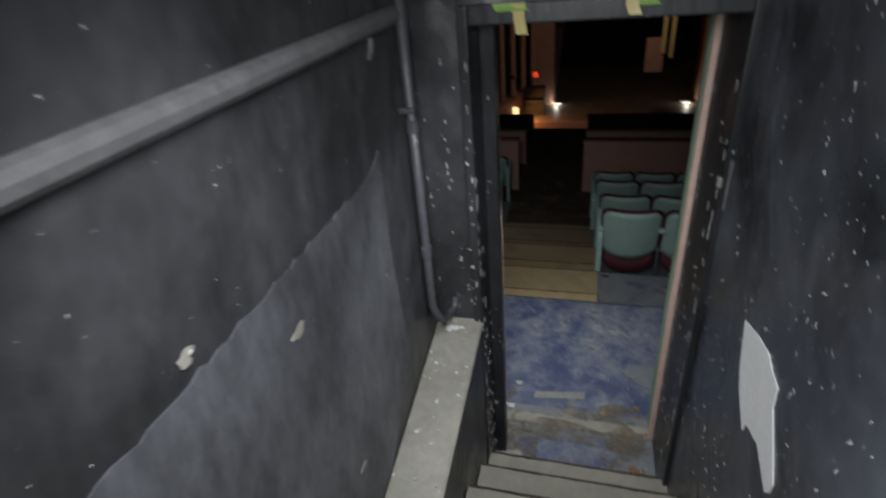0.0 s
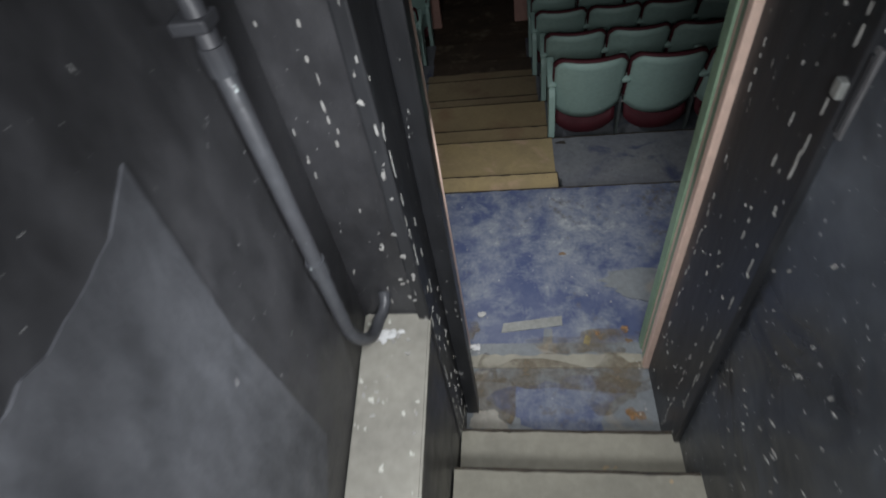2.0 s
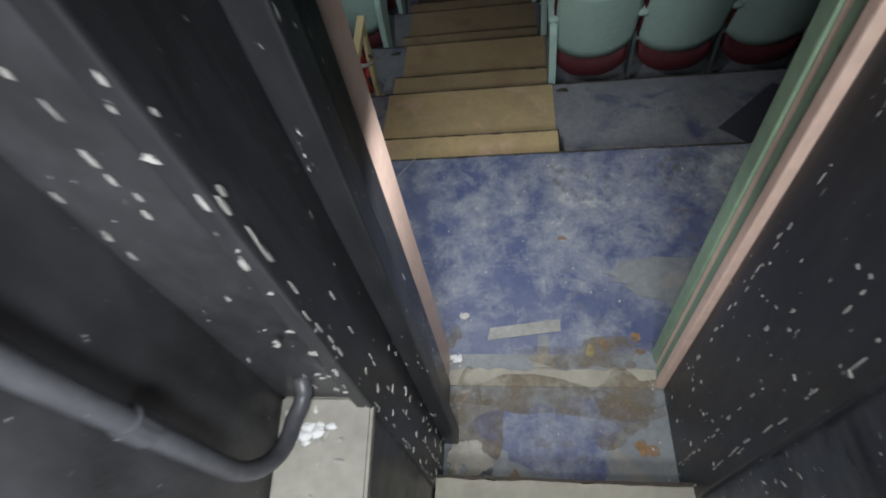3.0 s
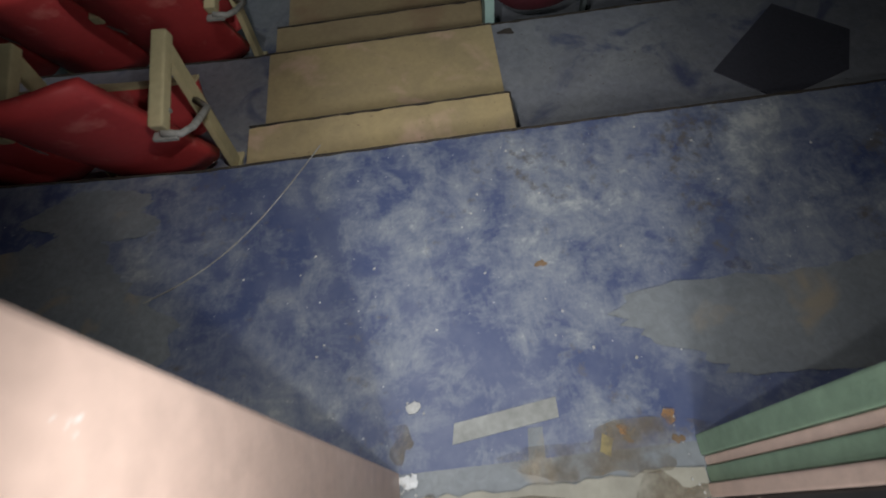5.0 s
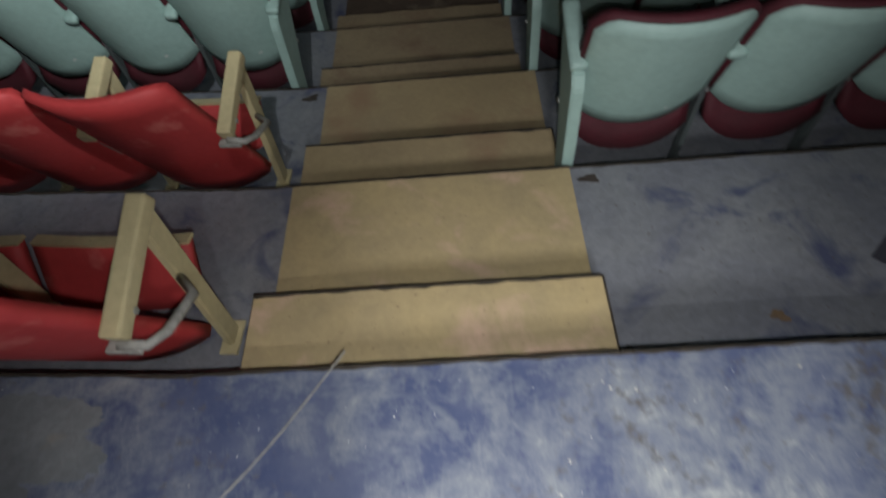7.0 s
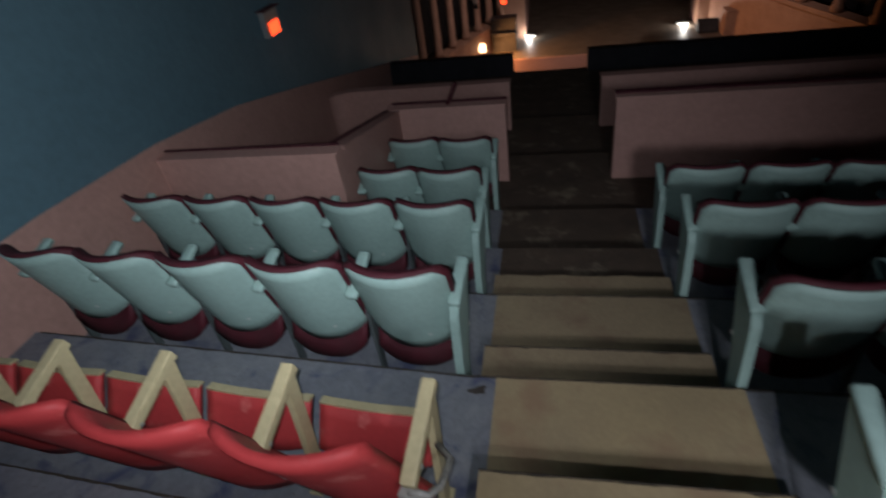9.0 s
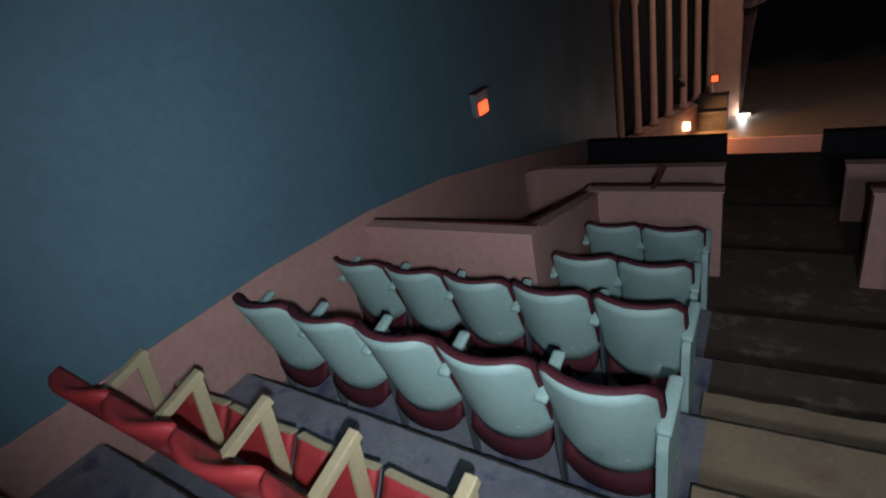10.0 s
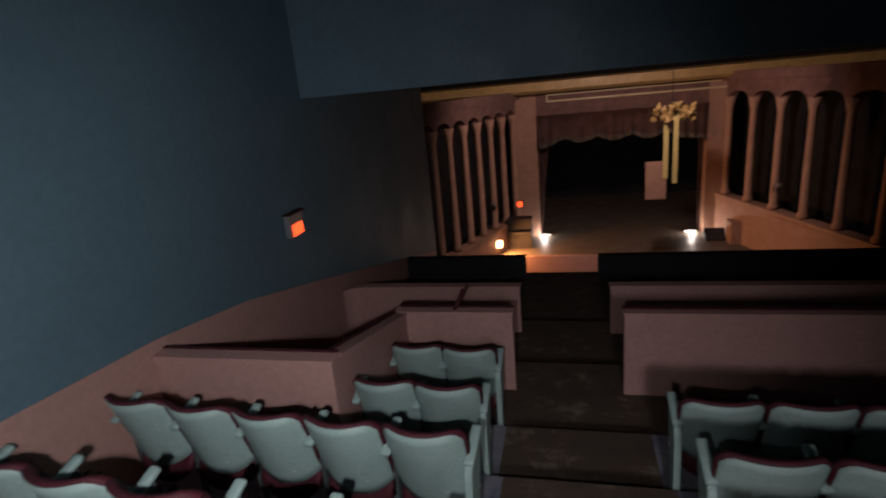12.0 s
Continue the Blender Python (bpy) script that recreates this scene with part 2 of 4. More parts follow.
STONE = material("tan_column_plaster", (0.40, 0.235, 0.165), 0.7, second=(0.31, 0.175, 0.12), scale=3, amount=0.35, fine=25, coords="World")
GILT = material("gilded_cornice", (0.50, 0.34, 0.12), 0.5, second=(0.36, 0.24, 0.09), scale=5, amount=0.5, fine=20, bump=0.4, coords="World")
DRAPE = material("dusky_rose_drape", (0.20, 0.105, 0.09), 0.85, second=(0.12, 0.065, 0.058), scale=3, amount=0.4, fine=40, coords="World")
FRINGE = material("dusty_grey_fringe", (0.24, 0.20, 0.18), 0.9, second=(0.12, 0.10, 0.09), scale=8, amount=0.4, fine=40, coords="World")
BOARDS = material("stage_boards", (0.16, 0.13, 0.10), 0.55, second=(0.11, 0.088, 0.07), scale=2, amount=0.4, fine=30, coords="World")
TAPE = material("grey_floor_tape", (0.33, 0.34, 0.32), 0.6, scale=12, amount=0.3, fine=50)
GREEN_TAPE = material("green_ribbon", (0.30, 0.50, 0.12), 0.5, scale=12, amount=0.2)
YELLOW_TAPE = material("yellow_ribbon", (0.62, 0.52, 0.20), 0.5, scale=12, amount=0.2)
LETTER = material("red_glow", (0.8, 0.1, 0.02), 0.5, emit=(1.0, 0.07, 0.015), strength=2.2)
LAMP_WHITE = material("white_lamp_glow", (0.9, 0.9, 0.85), 0.5, emit=(1.0, 0.93, 0.8), strength=1.7)
LAMP_ORANGE = material("orange_lamp_glow", (0.9, 0.5, 0.2), 0.5, emit=(1.0, 0.62, 0.30), strength=5.0)
WIRE = material("pale_wire", (0.45, 0.44, 0.40), 0.5, scale=12)
DEBRIS = material("pale_debris", (0.6, 0.6, 0.58), 0.8, scale=20)


# ---- mesh helpers ----
def link_mesh(name, bm, mat, parent=None, label="", smooth=False):
    me = bpy.data.meshes.new(name)
    bmesh.ops.recalc_face_normals(bm, faces=bm.faces)
    bm.to_mesh(me)
    bm.free()
    if smooth:
        me.polygons.foreach_set("use_smooth", [True] * len(me.polygons))
    me.materials.append(mat)
    ob = new(name, me)
    if parent:
        ob.parent = parent
    if label:
        ob["label"] = label
    return ob


def part(name, bm, mat, parent, label="", smooth=False):
    return link_mesh(name, bm, mat, parent, label, smooth)


def thing(name, label, category, group="", at=(0, 0, 0)):
    e = new(name)
    e.empty_display_size = 0.1
    e.location = at
    return tagged(e, label, category, group)


def setting(name, bm, mat, label="", category=""):
    return tagged(link_mesh(name, bm, mat), label, category, kind="structure")


def add_box(bm, lo, hi, bevel=0.0):
    g = bmesh.ops.create_cube(bm, size=1.0)
    for v in g["verts"]:
        v.co = Vector([lo[i] + (v.co[i] + 0.5) * (hi[i] - lo[i]) for i in range(3)])
    if bevel:
        edges = list({e for v in g["verts"] for e in v.link_edges})
        bmesh.ops.bevel(bm, geom=edges, offset=bevel, segments=2, affect="EDGES", profile=0.6)


def box(lo, hi, bevel=0.0):
    bm = bmesh.new()
    add_box(bm, lo, hi, bevel)
    return bm


def prism(points, axis, lo, hi, bevel=0.0):
    """A closed outline of 2D points, drawn out along an axis from lo to hi."""
    bm = bmesh.new()

    def co(p, s):
        return {"x": (s, p[0], p[1]), "y": (p[0], s, p[1]), "z": (p[0], p[1], s)}[axis]
    a = [bm.verts.new(co(p, lo)) for p in points]
    b = [bm.verts.new(co(p, hi)) for p in points]
    bm.faces.new(a)
    bm.faces.new(b[::-1])
    for i in range(len(a)):
        j = (i + 1) % len(a)
        bm.faces.new((a[j], a[i], b[i], b[j]))
    if bevel:
        bmesh.ops.bevel(bm, geom=list(bm.edges), offset=bevel, segments=2, affect="EDGES")
    return bm


def tube(path, radius, sides=10, bm=None):
    """A round bar along a line of points; radius may be a list."""
    bm = bm or bmesh.new()
    path = [Vector(p) for p in path]
    rings = []
    for i, p in enumerate(path):
        d = (path[min(i + 1, len(path) - 1)] - path[max(i - 1, 0)]).normalized()
        u = d.orthogonal().normalized() if i == 0 else (rings_u - d * rings_u.dot(d)).normalized()
        rings_u = u
        w = d.cross(u)
        r = radius[i] if isinstance(radius, (list, tuple)) else radius
        rings.append([bm.verts.new(p + (u * math.cos(a) + w * math.sin(a)) * r) for a in [2 * math.pi * k / sides for k in range(sides)]])
    for a, b in zip(rings, rings[1:]):
        for k in range(sides):
            bm.faces.new((a[k], a[(k + 1) % sides], b[(k + 1) % sides], b[k]))
    bm.faces.new(rings[0][::-1])
    bm.faces.new(rings[-1])
    return bm


def shell(f, nu, nv, thick):
    """A curved plate from f(u, v) with u, v in 0..1; thick: a vector-valued offset towards the front."""
    bm = bmesh.new()
    t = Vector(thick)
    A = [[bm.verts.new(Vector(f(i / nu, j / nv))) for j in range(nv + 1)] for i in range(nu + 1)]
    B = [[bm.verts.new(Vector(f(i / nu, j / nv)) + t) for j in range(nv + 1)] for i in range(nu + 1)]
    for i in range(nu):
        for j in range(nv):
            bm.faces.new((A[i][j], A[i + 1][j], A[i + 1][j + 1], A[i][j + 1]))
            bm.faces.new((B[i][j], B[i][j + 1], B[i + 1][j + 1], B[i + 1][j]))
    for i in range(nu):
        bm.faces.new((A[i][0], B[i][0], B[i + 1][0], A[i + 1][0]))
        bm.faces.new((A[i][nv], A[i + 1][nv], B[i + 1][nv], B[i][nv]))
    for j in range(nv):
        bm.faces.new((A[0][j], A[0][j + 1], B[0][j + 1], B[0][j]))
        bm.faces.new((A[nu][j], B[nu][j], B[nu][j + 1], A[nu][j + 1]))
    return bm


def blob(cx, cy, rx, ry, seed, n=28, rough=0.22):
    rng = random.Random(seed)
    ph = [rng.uniform(0, 6.3) for _ in range(4)]
    pts = []
    for k in range(n):
        a = 2 * math.pi * k / n
        r = 1 + rough * (math.sin(2 * a + ph[0]) * 0.5 + math.sin(3 * a + ph[1]) * 0.4 + math.sin(5 * a + ph[2]) * 0.3) + rng.uniform(-0.06, 0.06)
        pts.append((cx + rx * r * math.cos(a), cy + ry * r * math.sin(a)))
    return pts


def wavy_slab(x0, x1, y0, y1, z0, z1, seed, amp=0.006):
    """A slab whose front edge is worn into an uneven line."""
    r = random.Random(seed)
    n = 26
    pts = [(x0, y0), (x1, y0)]
    for k in range(n + 1):
        t = k / n
        pts.append((x1 + (x0 - x1) * t, y1 + amp * math.sin(t * 17 + seed) * 0.4 + r.uniform(-amp, amp)))
    return prism(pts, "z", z0, z1)


# ---- plan: steps of the balcony ----
EDGE = [0.0, 0.86, 1.78, 2.68, 3.50, 4.40]
LEVEL = [0.0, -0.275, -0.555, -0.83, -1.07, -1.29, -1.48]
AISLE_L = [-0.98, -1.0, -1.09, -1.13, -1.17, -1.21]
AISLE_R = [0.07, 0.07, 0.03, 0.01, 0.0, -0.02]
WALL_L, WALL_R = -3.9, 9.0

# ---- stairwell ----
setting("floor_upper_landing", box((-0.66, -4.6, 0.6), (0.40, -2.53, 0.87)), STEP, "worn grey concrete landing above the stairs", "floor")
stairs = thing("stairs", "worn grey-beige concrete steps between black walls", "stairs")
for y0, y1, z in ((-1.86, -1.605, 0.16), (-2.10, -1.82, 0.335), (-2.33, -2.06, 0.51), (-2.56, -2.29, 0.69)):
    part("step", wavy_slab(-0.455, 0.382, y0 - 0.02, y1, z - 0.178, z, int(z * 100), 0.006), STEP, stairs)
setting("floor_threshold", box((-0.47, -1.64, -0.3), (0.40, -1.10, 0.0)), BARE_GREY, "worn grey and blue painted doorway floor", "floor")
setting("wall_stair_left", box((-0.80, -4.6, -0.3), (-0.65, -1.62, 3.2)), BLACK, "black gloss painted plaster wall with chips", "wall")
setting("wall_stair_right", box((0.382, -4.6, -0.3), (0.55, -1.20, 3.2)), BLACK_RIGHT, "black gloss painted plaster wall with white chips", "wall")
setting("wall_stair_back", box((-0.80, -4.75, -0.3), (0.55, -4.6, 3.2)), BLACK, "black painted end wall", "wall")
setting("ceiling_stairwell", box((-0.80, -4.75, 3.2), (0.55, -1.10, 3.3)), BLACK, "black painted stairwell ceiling", "ceiling")
setting("wall_door_left", box((-0.80, -1.62, -0.3), (-0.49, -1.10, 3.2)), BLACK, "black painted wall beside the doorway", "wall")
setting("wall_door_top", box((-0.49, -1.60, 2.26), (0.46, -1.12, 3.2)), BLACK, "black painted wall above the doorway", "wall")
# parapet with a sloping concrete coping
setting("parapet", prism([(-3.7, -0.3), (-1.62, -0.3), (-1.62, 1.00), (-3.7, 0.55)], "x", -0.65, -0.462), BLACK, "black painted low wall beside the stairs", "wall")
coping = tagged(link_mesh("coping", prism([(-3.7, 0.55), (-1.62, 1.00), (-1.62, 1.03), (-3.7, 0.58)], "x", -0.648, -0.455, 0.006), CONCRETE),
                "worn beige concrete coping spattered with plaster", "coping", kind="structure")
# grey painted repair on the wall
edge_rng = random.Random(9)
patch_pts = [(-2.03, 1.93), (-2.05, 1.61), (-2.02, 1.13), (-2.30, 0.90), (-3.6, 0.62), (-3.6, 1.84)]
patch_pts += [(-3.6 + 0.03 * k + edge_rng.uniform(-0.012, 0.012), 1.85 + 0.035 * k / 48 + edge_rng.uniform(-0.006, 0.006)) for k in range(1, 51)]
setting("trim_wall_patch", prism(patch_pts, "x", -0.651, -0.646), GREY_PATCH, "dull grey painted patch on the black wall", "wall patch")
for cy, cz, r, sd in ((-2.61, 1.73, 0.022, 1), (-2.90, 1.91, 0.018, 2), (-2.48, 1.12, 0.018, 3)):
    setting("trim_plaster_chip", prism(blob(cy, cz, r, r * 0.7, sd, 14, 0.5), "x", -0.647, -0.6445), CONCRETE, "pale plaster showing where paint has chipped", "plaster chip")
# hand rail line high on the wall
rail = thing("handrail", "dull grey painted handrail fixed to the black wall", "handrail")
part("bar", tube([(-0.636, -3.9, 2.255), (-0.636, -1.80, 2.265)], 0.026), RAIL, rail)
for y in (-3.6, -2.0):
    part("bracket", tube([(-0.65, y, 2.18), (-0.64, y, 2.20), (-0.636, y, 2.235)], 0.010, 8), PIPE, rail)
# conduit
pipe = thing("conduit", "grey-black painted metal conduit with a clamp and a bent end", "conduit")
bend_pts = [(-0.615, -1.80, 2.9), (-0.615, -1.80, 1.22)]
for k in range(1, 9):
    a = math.pi * 0.5 * k / 8
    bend_pts.append((-0.615 + 0.03 * math.sin(a), -1.80 + 0.11 * (1 - math.cos(a)), 1.22 - 0.13 * math.sin(a)))
bend_pts += [(-0.578, -1.655, 1.085), (-0.572, -1.632, 1.10), (-0.572, -1.615, 1.13)]
part("tube", tube(bend_pts, 0.0165, 12), PIPE, pipe, smooth=True)
for z in (1.93, 1.46):
    part("coupling", tube([(-0.615, -1.80, z - 0.022), (-0.615, -1.80, z + 0.022)], 0.021, 12), PIPE, pipe)
part("clamp", box((-0.65, -1.824, 1.975), (-0.596, -1.776, 1.995), 0.005), PIPE, pipe, "chipped pipe clamp")
# plaster scar and switch plate on the other wall
setting("trim_plaster_scar", prism([(-2.09, 1.48), (-2.14, 1.35), (-2.18, 1.30), (-2.265, 1.245), (-2.28, 1.285), (-2.37, 1.315), (-2.44, 1.29), (-2.475, 1.275),
                                    (-2.495, 1.30), (-2.50, 1.335), (-2.44, 1.405), (-2.39, 1.46), (-2.385, 1.515), (-2.33, 1.52), (-2.29, 1.535), (-2.21, 1.52)], "x", 0.379, 0.383), PLASTER,
        "bare white plaster where the black paint has come off", "plaster scar")
plate = thing("wall_bracket", "black painted metal lock plate on the wall", "lock plate", at=(0.378, -1.625, 1.685))
part("plate", box((-0.010, -0.025, -0.075), (0.004, 0.025, 0.075), 0.004), BLACK_EDGE, plate)
part("rim", box((-0.004, -0.034, -0.086), (0.003, 0.034, 0.086), 0.002), RAIL, plate, "worn grey rim")
part("latch", box((-0.028, -0.012, -0.015), (-0.008, 0.012, 0.02), 0.004), STEEL, plate, "worn brass latch")

# ---- doorway ----
door = tagged(new("door_1"), "open doorway with chipped black, pink and green frame", "door frame", kind="structure")
part("jamb_board", box((-0.49, -1.64, 0.0), (-0.455, -1.40, 2.26), 0.006), BLACK_EDGE, door)
# stop pushed further into the opening, in place of the band of shadow there
part("jamb_stop", box((-0.455, -1.46, 0.0), (-0.402, -1.40, 2.22), 0.005), BLACK_EDGE, door)
part("jamb_lining", box((-0.49, -1.398, 0.0), (-0.445, -1.225, 2.22), 0.004), BLACK_EDGE, door)
part("jamb_reveal", box((-0.488, -1.222, 0.0), (-0.452, -1.095, 2.24), 0.006), PINK_JAMB, door, "pink painted reveal")
part("jamb_board", box((0.362, -1.64, 0.0), (0.40, -1.24, 2.26), 0.006), BLACK_EDGE, door)
part("jamb_stop", box((0.340, -1.238, 0.0), (0.40, -1.205, 2.22), 0.005), PINK_JAMB, door, "pink painted stop")
part("jamb_reveal", box((0.348, -1.203, 0.0), (0.40, -1.165, 2.22), 0.004), GREEN_JAMB, door, "green painted reveal")
part("jamb_stop", box((0.352, -1.163, 0.0), (0.40, -1.140, 2.22), 0.003), PINK_JAMB, door)
part("jamb_reveal", box((0.345, -1.138, 0.0), (0.40, -1.085, 2.24), 0.005), GREEN_JAMB, door)
part("head", box((-0.455, -1.64, 2.20), (0.362, -1.40, 2.26), 0.006), BLACK_EDGE, door)
part("head_reveal", box((-0.452, -1.222, 2.21), (0.345, -1.095, 2.255), 0.005), PINK_JAMB, door)


def ribbon(points, width, mat, label):
    bm = bmesh.new()
    a = [bm.verts.new((x - width / 2, y, z)) for x, y, z in points]
    b = [bm.verts.new((x + width / 2, y - 0.004, z)) for x, y, z in points]
    c = [bm.verts.new((x - width / 2, y + 0.0015, z)) for x, y, z in points]
    d = [bm.verts.new((x + width / 2, y - 0.0025, z)) for x, y, z in points]
    n = len(points)
    for i in range(n - 1):
        bm.faces.new((a[i], b[i], b[i + 1], a[i + 1]))
        bm.faces.new((c[i], c[i + 1], d[i + 1], d[i]))
        bm.faces.new((a[i], a[i + 1], c[i + 1], c[i]))
        bm.faces.new((b[i], d[i], d[i + 1], b[i + 1]))
    bm.faces.new((a[0], c[0], d[0], b[0]))
    bm.faces.new((a[-1], b[-1], d[-1], c[-1]))
    return tagged(link_mesh("tape_ribbon", bm, mat), label, "tape", "torn tape on the door head")


for x, mat, w, hang, drop in ((-0.32, GREEN_TAPE, 0.10, 2.262, 0.022), (-0.29, YELLOW_TAPE, 0.035, 2.258, 0.085), (0.06, GREEN_TAPE, 0.08, 2.262, 0.025), (0.035, YELLOW_TAPE, 0.035, 2.258, 0.045)):
    yo = -1.646 if mat is GREEN_TAPE else -1.652
    ribbon([(x, yo, hang), (x + 0.003, yo - 0.003, hang - drop * 0.5), (x + 0.012, yo - 0.010, hang - drop)], w, mat,
           "torn %s tape hanging from the door head" % ("green" if mat is GREEN_TAPE else "yellow"))

# ---- balcony structure ----
setting("floor", box((WALL_L, -1.10, -0.30), (WALL_R, -0.03, 0.0)), BLUE_FLOOR, "worn blue painted landing scuffed to grey", "floor")


def clipped(pts, x0, x1, y0, y1):
    return [(min(max(x, x0), x1), min(max(y, y0), y1)) for x, y in pts]


for cx, cy, rx, ry, sd in ((-1.72, -0.56, 0.48, 0.36, 3), (-1.48, -0.14, 0.25, 0.10, 5), (0.98, -0.80, 0.62, 0.20, 8)):
    pts = blob(cx, cy, rx, ry, sd, 90, 0.30)
    bm = bmesh.new()
    bm.faces.new([bm.verts.new((x, y, 0.0025)) for x, y in pts])
    bmesh.ops.remove_doubles(bm, verts=bm.verts, dist=0.0005)
    for v in bm.verts:
        v.co.z += 0.0015 * (sd % 3)
    setting("trim_grey_floor_paint", bm, BARE_GREY, "bare grey patch of floor paint", "floor paint")

nose = []
er = random.Random(21)
SKEW = 0.065


def row_line(x, y):
    """The rows by the side wall turn a little towards the stage."""
    return y + SKEW * max(0.0, -1.12 - x)


for k in range(121):
    nose.append((3.0 - 6.9 * k / 120, row_line(3.0 - 6.9 * k / 120, er.uniform(-0.006, 0.004))))
setting("trim_landing_nosing", prism([(WALL_L, -0.03), (WALL_R, -0.03), (WALL_R, 0.0)] + nose, "z", -0.30, 0.0), BLUE_FLOOR, "chipped front edge of the blue landing", "nosing")
for k in range(1, 6):
    y0, y1, z = EDGE[k - 1], EDGE[k], LEVEL[k]
    edge_line = [(x, row_line(x, y1 + er.uniform(-0.004, 0.004))) for x in [2.6 - 6.5 * i / 90 for i in range(91)]]
    setting("floor_platform_%d" % k, prism([(WALL_L, y0), (WALL_R, y0), (WALL_R, y1)] + edge_line, "z", z - 0.35, z), GREY_FLOOR, "grey-blue painted seating platform", "floor")
setting("floor_platform_6", box((WALL_L, 4.40, -1.9), (WALL_R, 5.9, LEVEL[6])), BROWN, "dark brown carpeted floor before the pink walls", "floor")
setting("floor_platform_7", box((WALL_L, 5.9, -2.3), (WALL_R, 7.6, -1.74)), BROWN, "dark brown carpeted floor", "floor")
setting("floor_platform_8", box((WALL_L, 7.6, -2.7), (WALL_R, 10.4, -2.0)), BROWN, "dark brown carpeted floor", "floor")

aisle = thing("aisle_steps", "beige painted wooden aisle steps with worn edges", "steps")
HALF = [0.302, 1.214, 2.11, 3.03]
for k in range(1, 5):
    zt = (LEVEL[k - 1] + LEVEL[k]) / 2
    y0 = EDGE[k - 1]
    a, b = AISLE_L[k - 1], AISLE_R[k - 1]
    # the beige gets darker from one step down to the next
    part("half_step", wavy_slab(a - 0.03, b, y0, HALF[k - 1], LEVEL[k], zt, k), (BEIGE, BEIGE_MID, BEIGE_DEEP, BEIGE_DEEP)[k - 1], aisle)
    part("tread", box((a - 0.02, HALF[k - 1] - 0.01, LEVEL[k] - 0.006), (b + 0.005, EDGE[k] + 0.003, LEVEL[k] + 0.004), 0.002), (BEIGE, BEIGE_MID, BEIGE_DEEP, BROWN)[k - 1], aisle)
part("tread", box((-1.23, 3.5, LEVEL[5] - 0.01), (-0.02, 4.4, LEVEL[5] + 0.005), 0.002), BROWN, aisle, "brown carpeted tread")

# side walls, ends and ceilings
setting("wall_left", box((-4.1, -1.25, -8.0), (WALL_L, 12.6, 6.0)), BLUE_WALL, "dull teal painted side wall", "wall")
setting("trim_dado_left", prism([(-1.1, -2.0), (12.58, -6.0), (12.58, -2.18), (10.6, -1.69), (6.34, -0.62), (4.85, -0.27), (3.6, -0.08), (2.4, 0.01), (-1.1, 0.05)], "x", -3.91, -3.893), PINK,
        "pink painted lower band of the side wall", "dado")
setting("wall_back_left", box((-4.1, -1.25, -0.3), (-0.80, -1.10, 6.0)), PINK, "pink painted rear wall", "wall")
setting("wall_back_right", box((0.55, -1.25, -0.3), (WALL_R + 0.2, -1.10, 6.0)), PINK, "pink painted rear wall", "wall")
setting("wall_back_top", box((-0.80, -1.25, 3.3), (0.55, -1.10, 6.0)), PINK, "pink painted rear wall above the stairwell", "wall")
setting("wall_right", box((WALL_R, -1.25, -8.0), (WALL_R + 0.2, 14.0, 6.0)), BLUE_WALL, "dull teal painted side wall", "wall")
setting("ceiling", box((-4.1, -1.25, 4.4), (WALL_R + 0.2, 6.72, 4.6)), BLUE_WALL, "dark teal painted ceiling", "ceiling")
setting("wall_ceiling_drop", box((WALL_L, 6.72, 1.68), (WALL_R, 7.1, 6.0)), BLUE_WALL, "dark teal drop of the ceiling above the balcony", "wall")

# pink partition walls
def low_wall(name, pts, axis, lo, hi, label="smooth pink plastered low wall with a dark cap"):
    w = tagged(new(name), label, "low wall", kind="structure")
    part("panel", prism(pts, axis, lo, hi), PINK, w)
    return w


def dark_edge(lo, hi):
    part("edge_strip", box(lo, hi), MAROON, w, "dark maroon edge strip")


w = low_wall("wall_vomitory_back", [(WALL_L, -1.6), (-2.36, -1.6), (-2.36, -0.20), (WALL_L, -0.20)], "y", 3.52, 3.64)
part("cap", box((WALL_L, 3.50, -0.20), (-2.34, 3.66, -0.18), 0.004), PINK, w)
dark_edge((WALL_L, 3.635, -0.178), (-2.36, 3.665, -0.168))
w = low_wall("wall_vomitory_side", [(3.64, -1.9), (5.30, -1.9), (5.30, -0.61), (3.64, -0.22)], "x", -2.47, -2.36)
part("cap", prism([(3.66, -0.22), (5.29, -0.61), (5.29, -0.59), (3.66, -0.20)], "x", -2.49, -2.34), PINK, w)
part("edge_strip", prism([(3.67, -0.198), (5.28, -0.588), (5.28, -0.575), (3.67, -0.185)], "x", -2.492, -2.455), MAROON, w, "dark maroon edge strip")
w = low_wall("wall_aisle_left", [(-2.47, -1.9), (-1.235, -1.9), (-1.235, -0.60), (-2.47, -0.60)], "y", 5.30, 5.42)
part("cap", box((-2.49, 5.28, -0.60), (-1.22, 5.44, -0.58), 0.004), PINK, w)
dark_edge((-2.45, 5.40, -0.578), (-1.225, 5.445, -0.566))
w = low_wall("wall_aisle_right", [(-0.15, -1.9), (WALL_R, -1.9), (WALL_R, -0.60), (-0.15, -0.60)], "y", 5.30, 5.42)
part("cap", box((-0.165, 5.28, -0.60), (WALL_R, 5.44, -0.58), 0.004), PINK, w)
dark_edge((-0.16, 5.37, -0.578), (WALL_R, 5.445, -0.562))
w = low_wall("wall_front_left", [(-3.7, -2.2), (-1.34, -2.2), (-1.34, -1.06), (-3.7, -1.06)], "y", 7.20, 7.32)
part("cap", box((-3.7, 7.18, -1.06), (-1.325, 7.34, -1.04), 0.004), PINK, w)
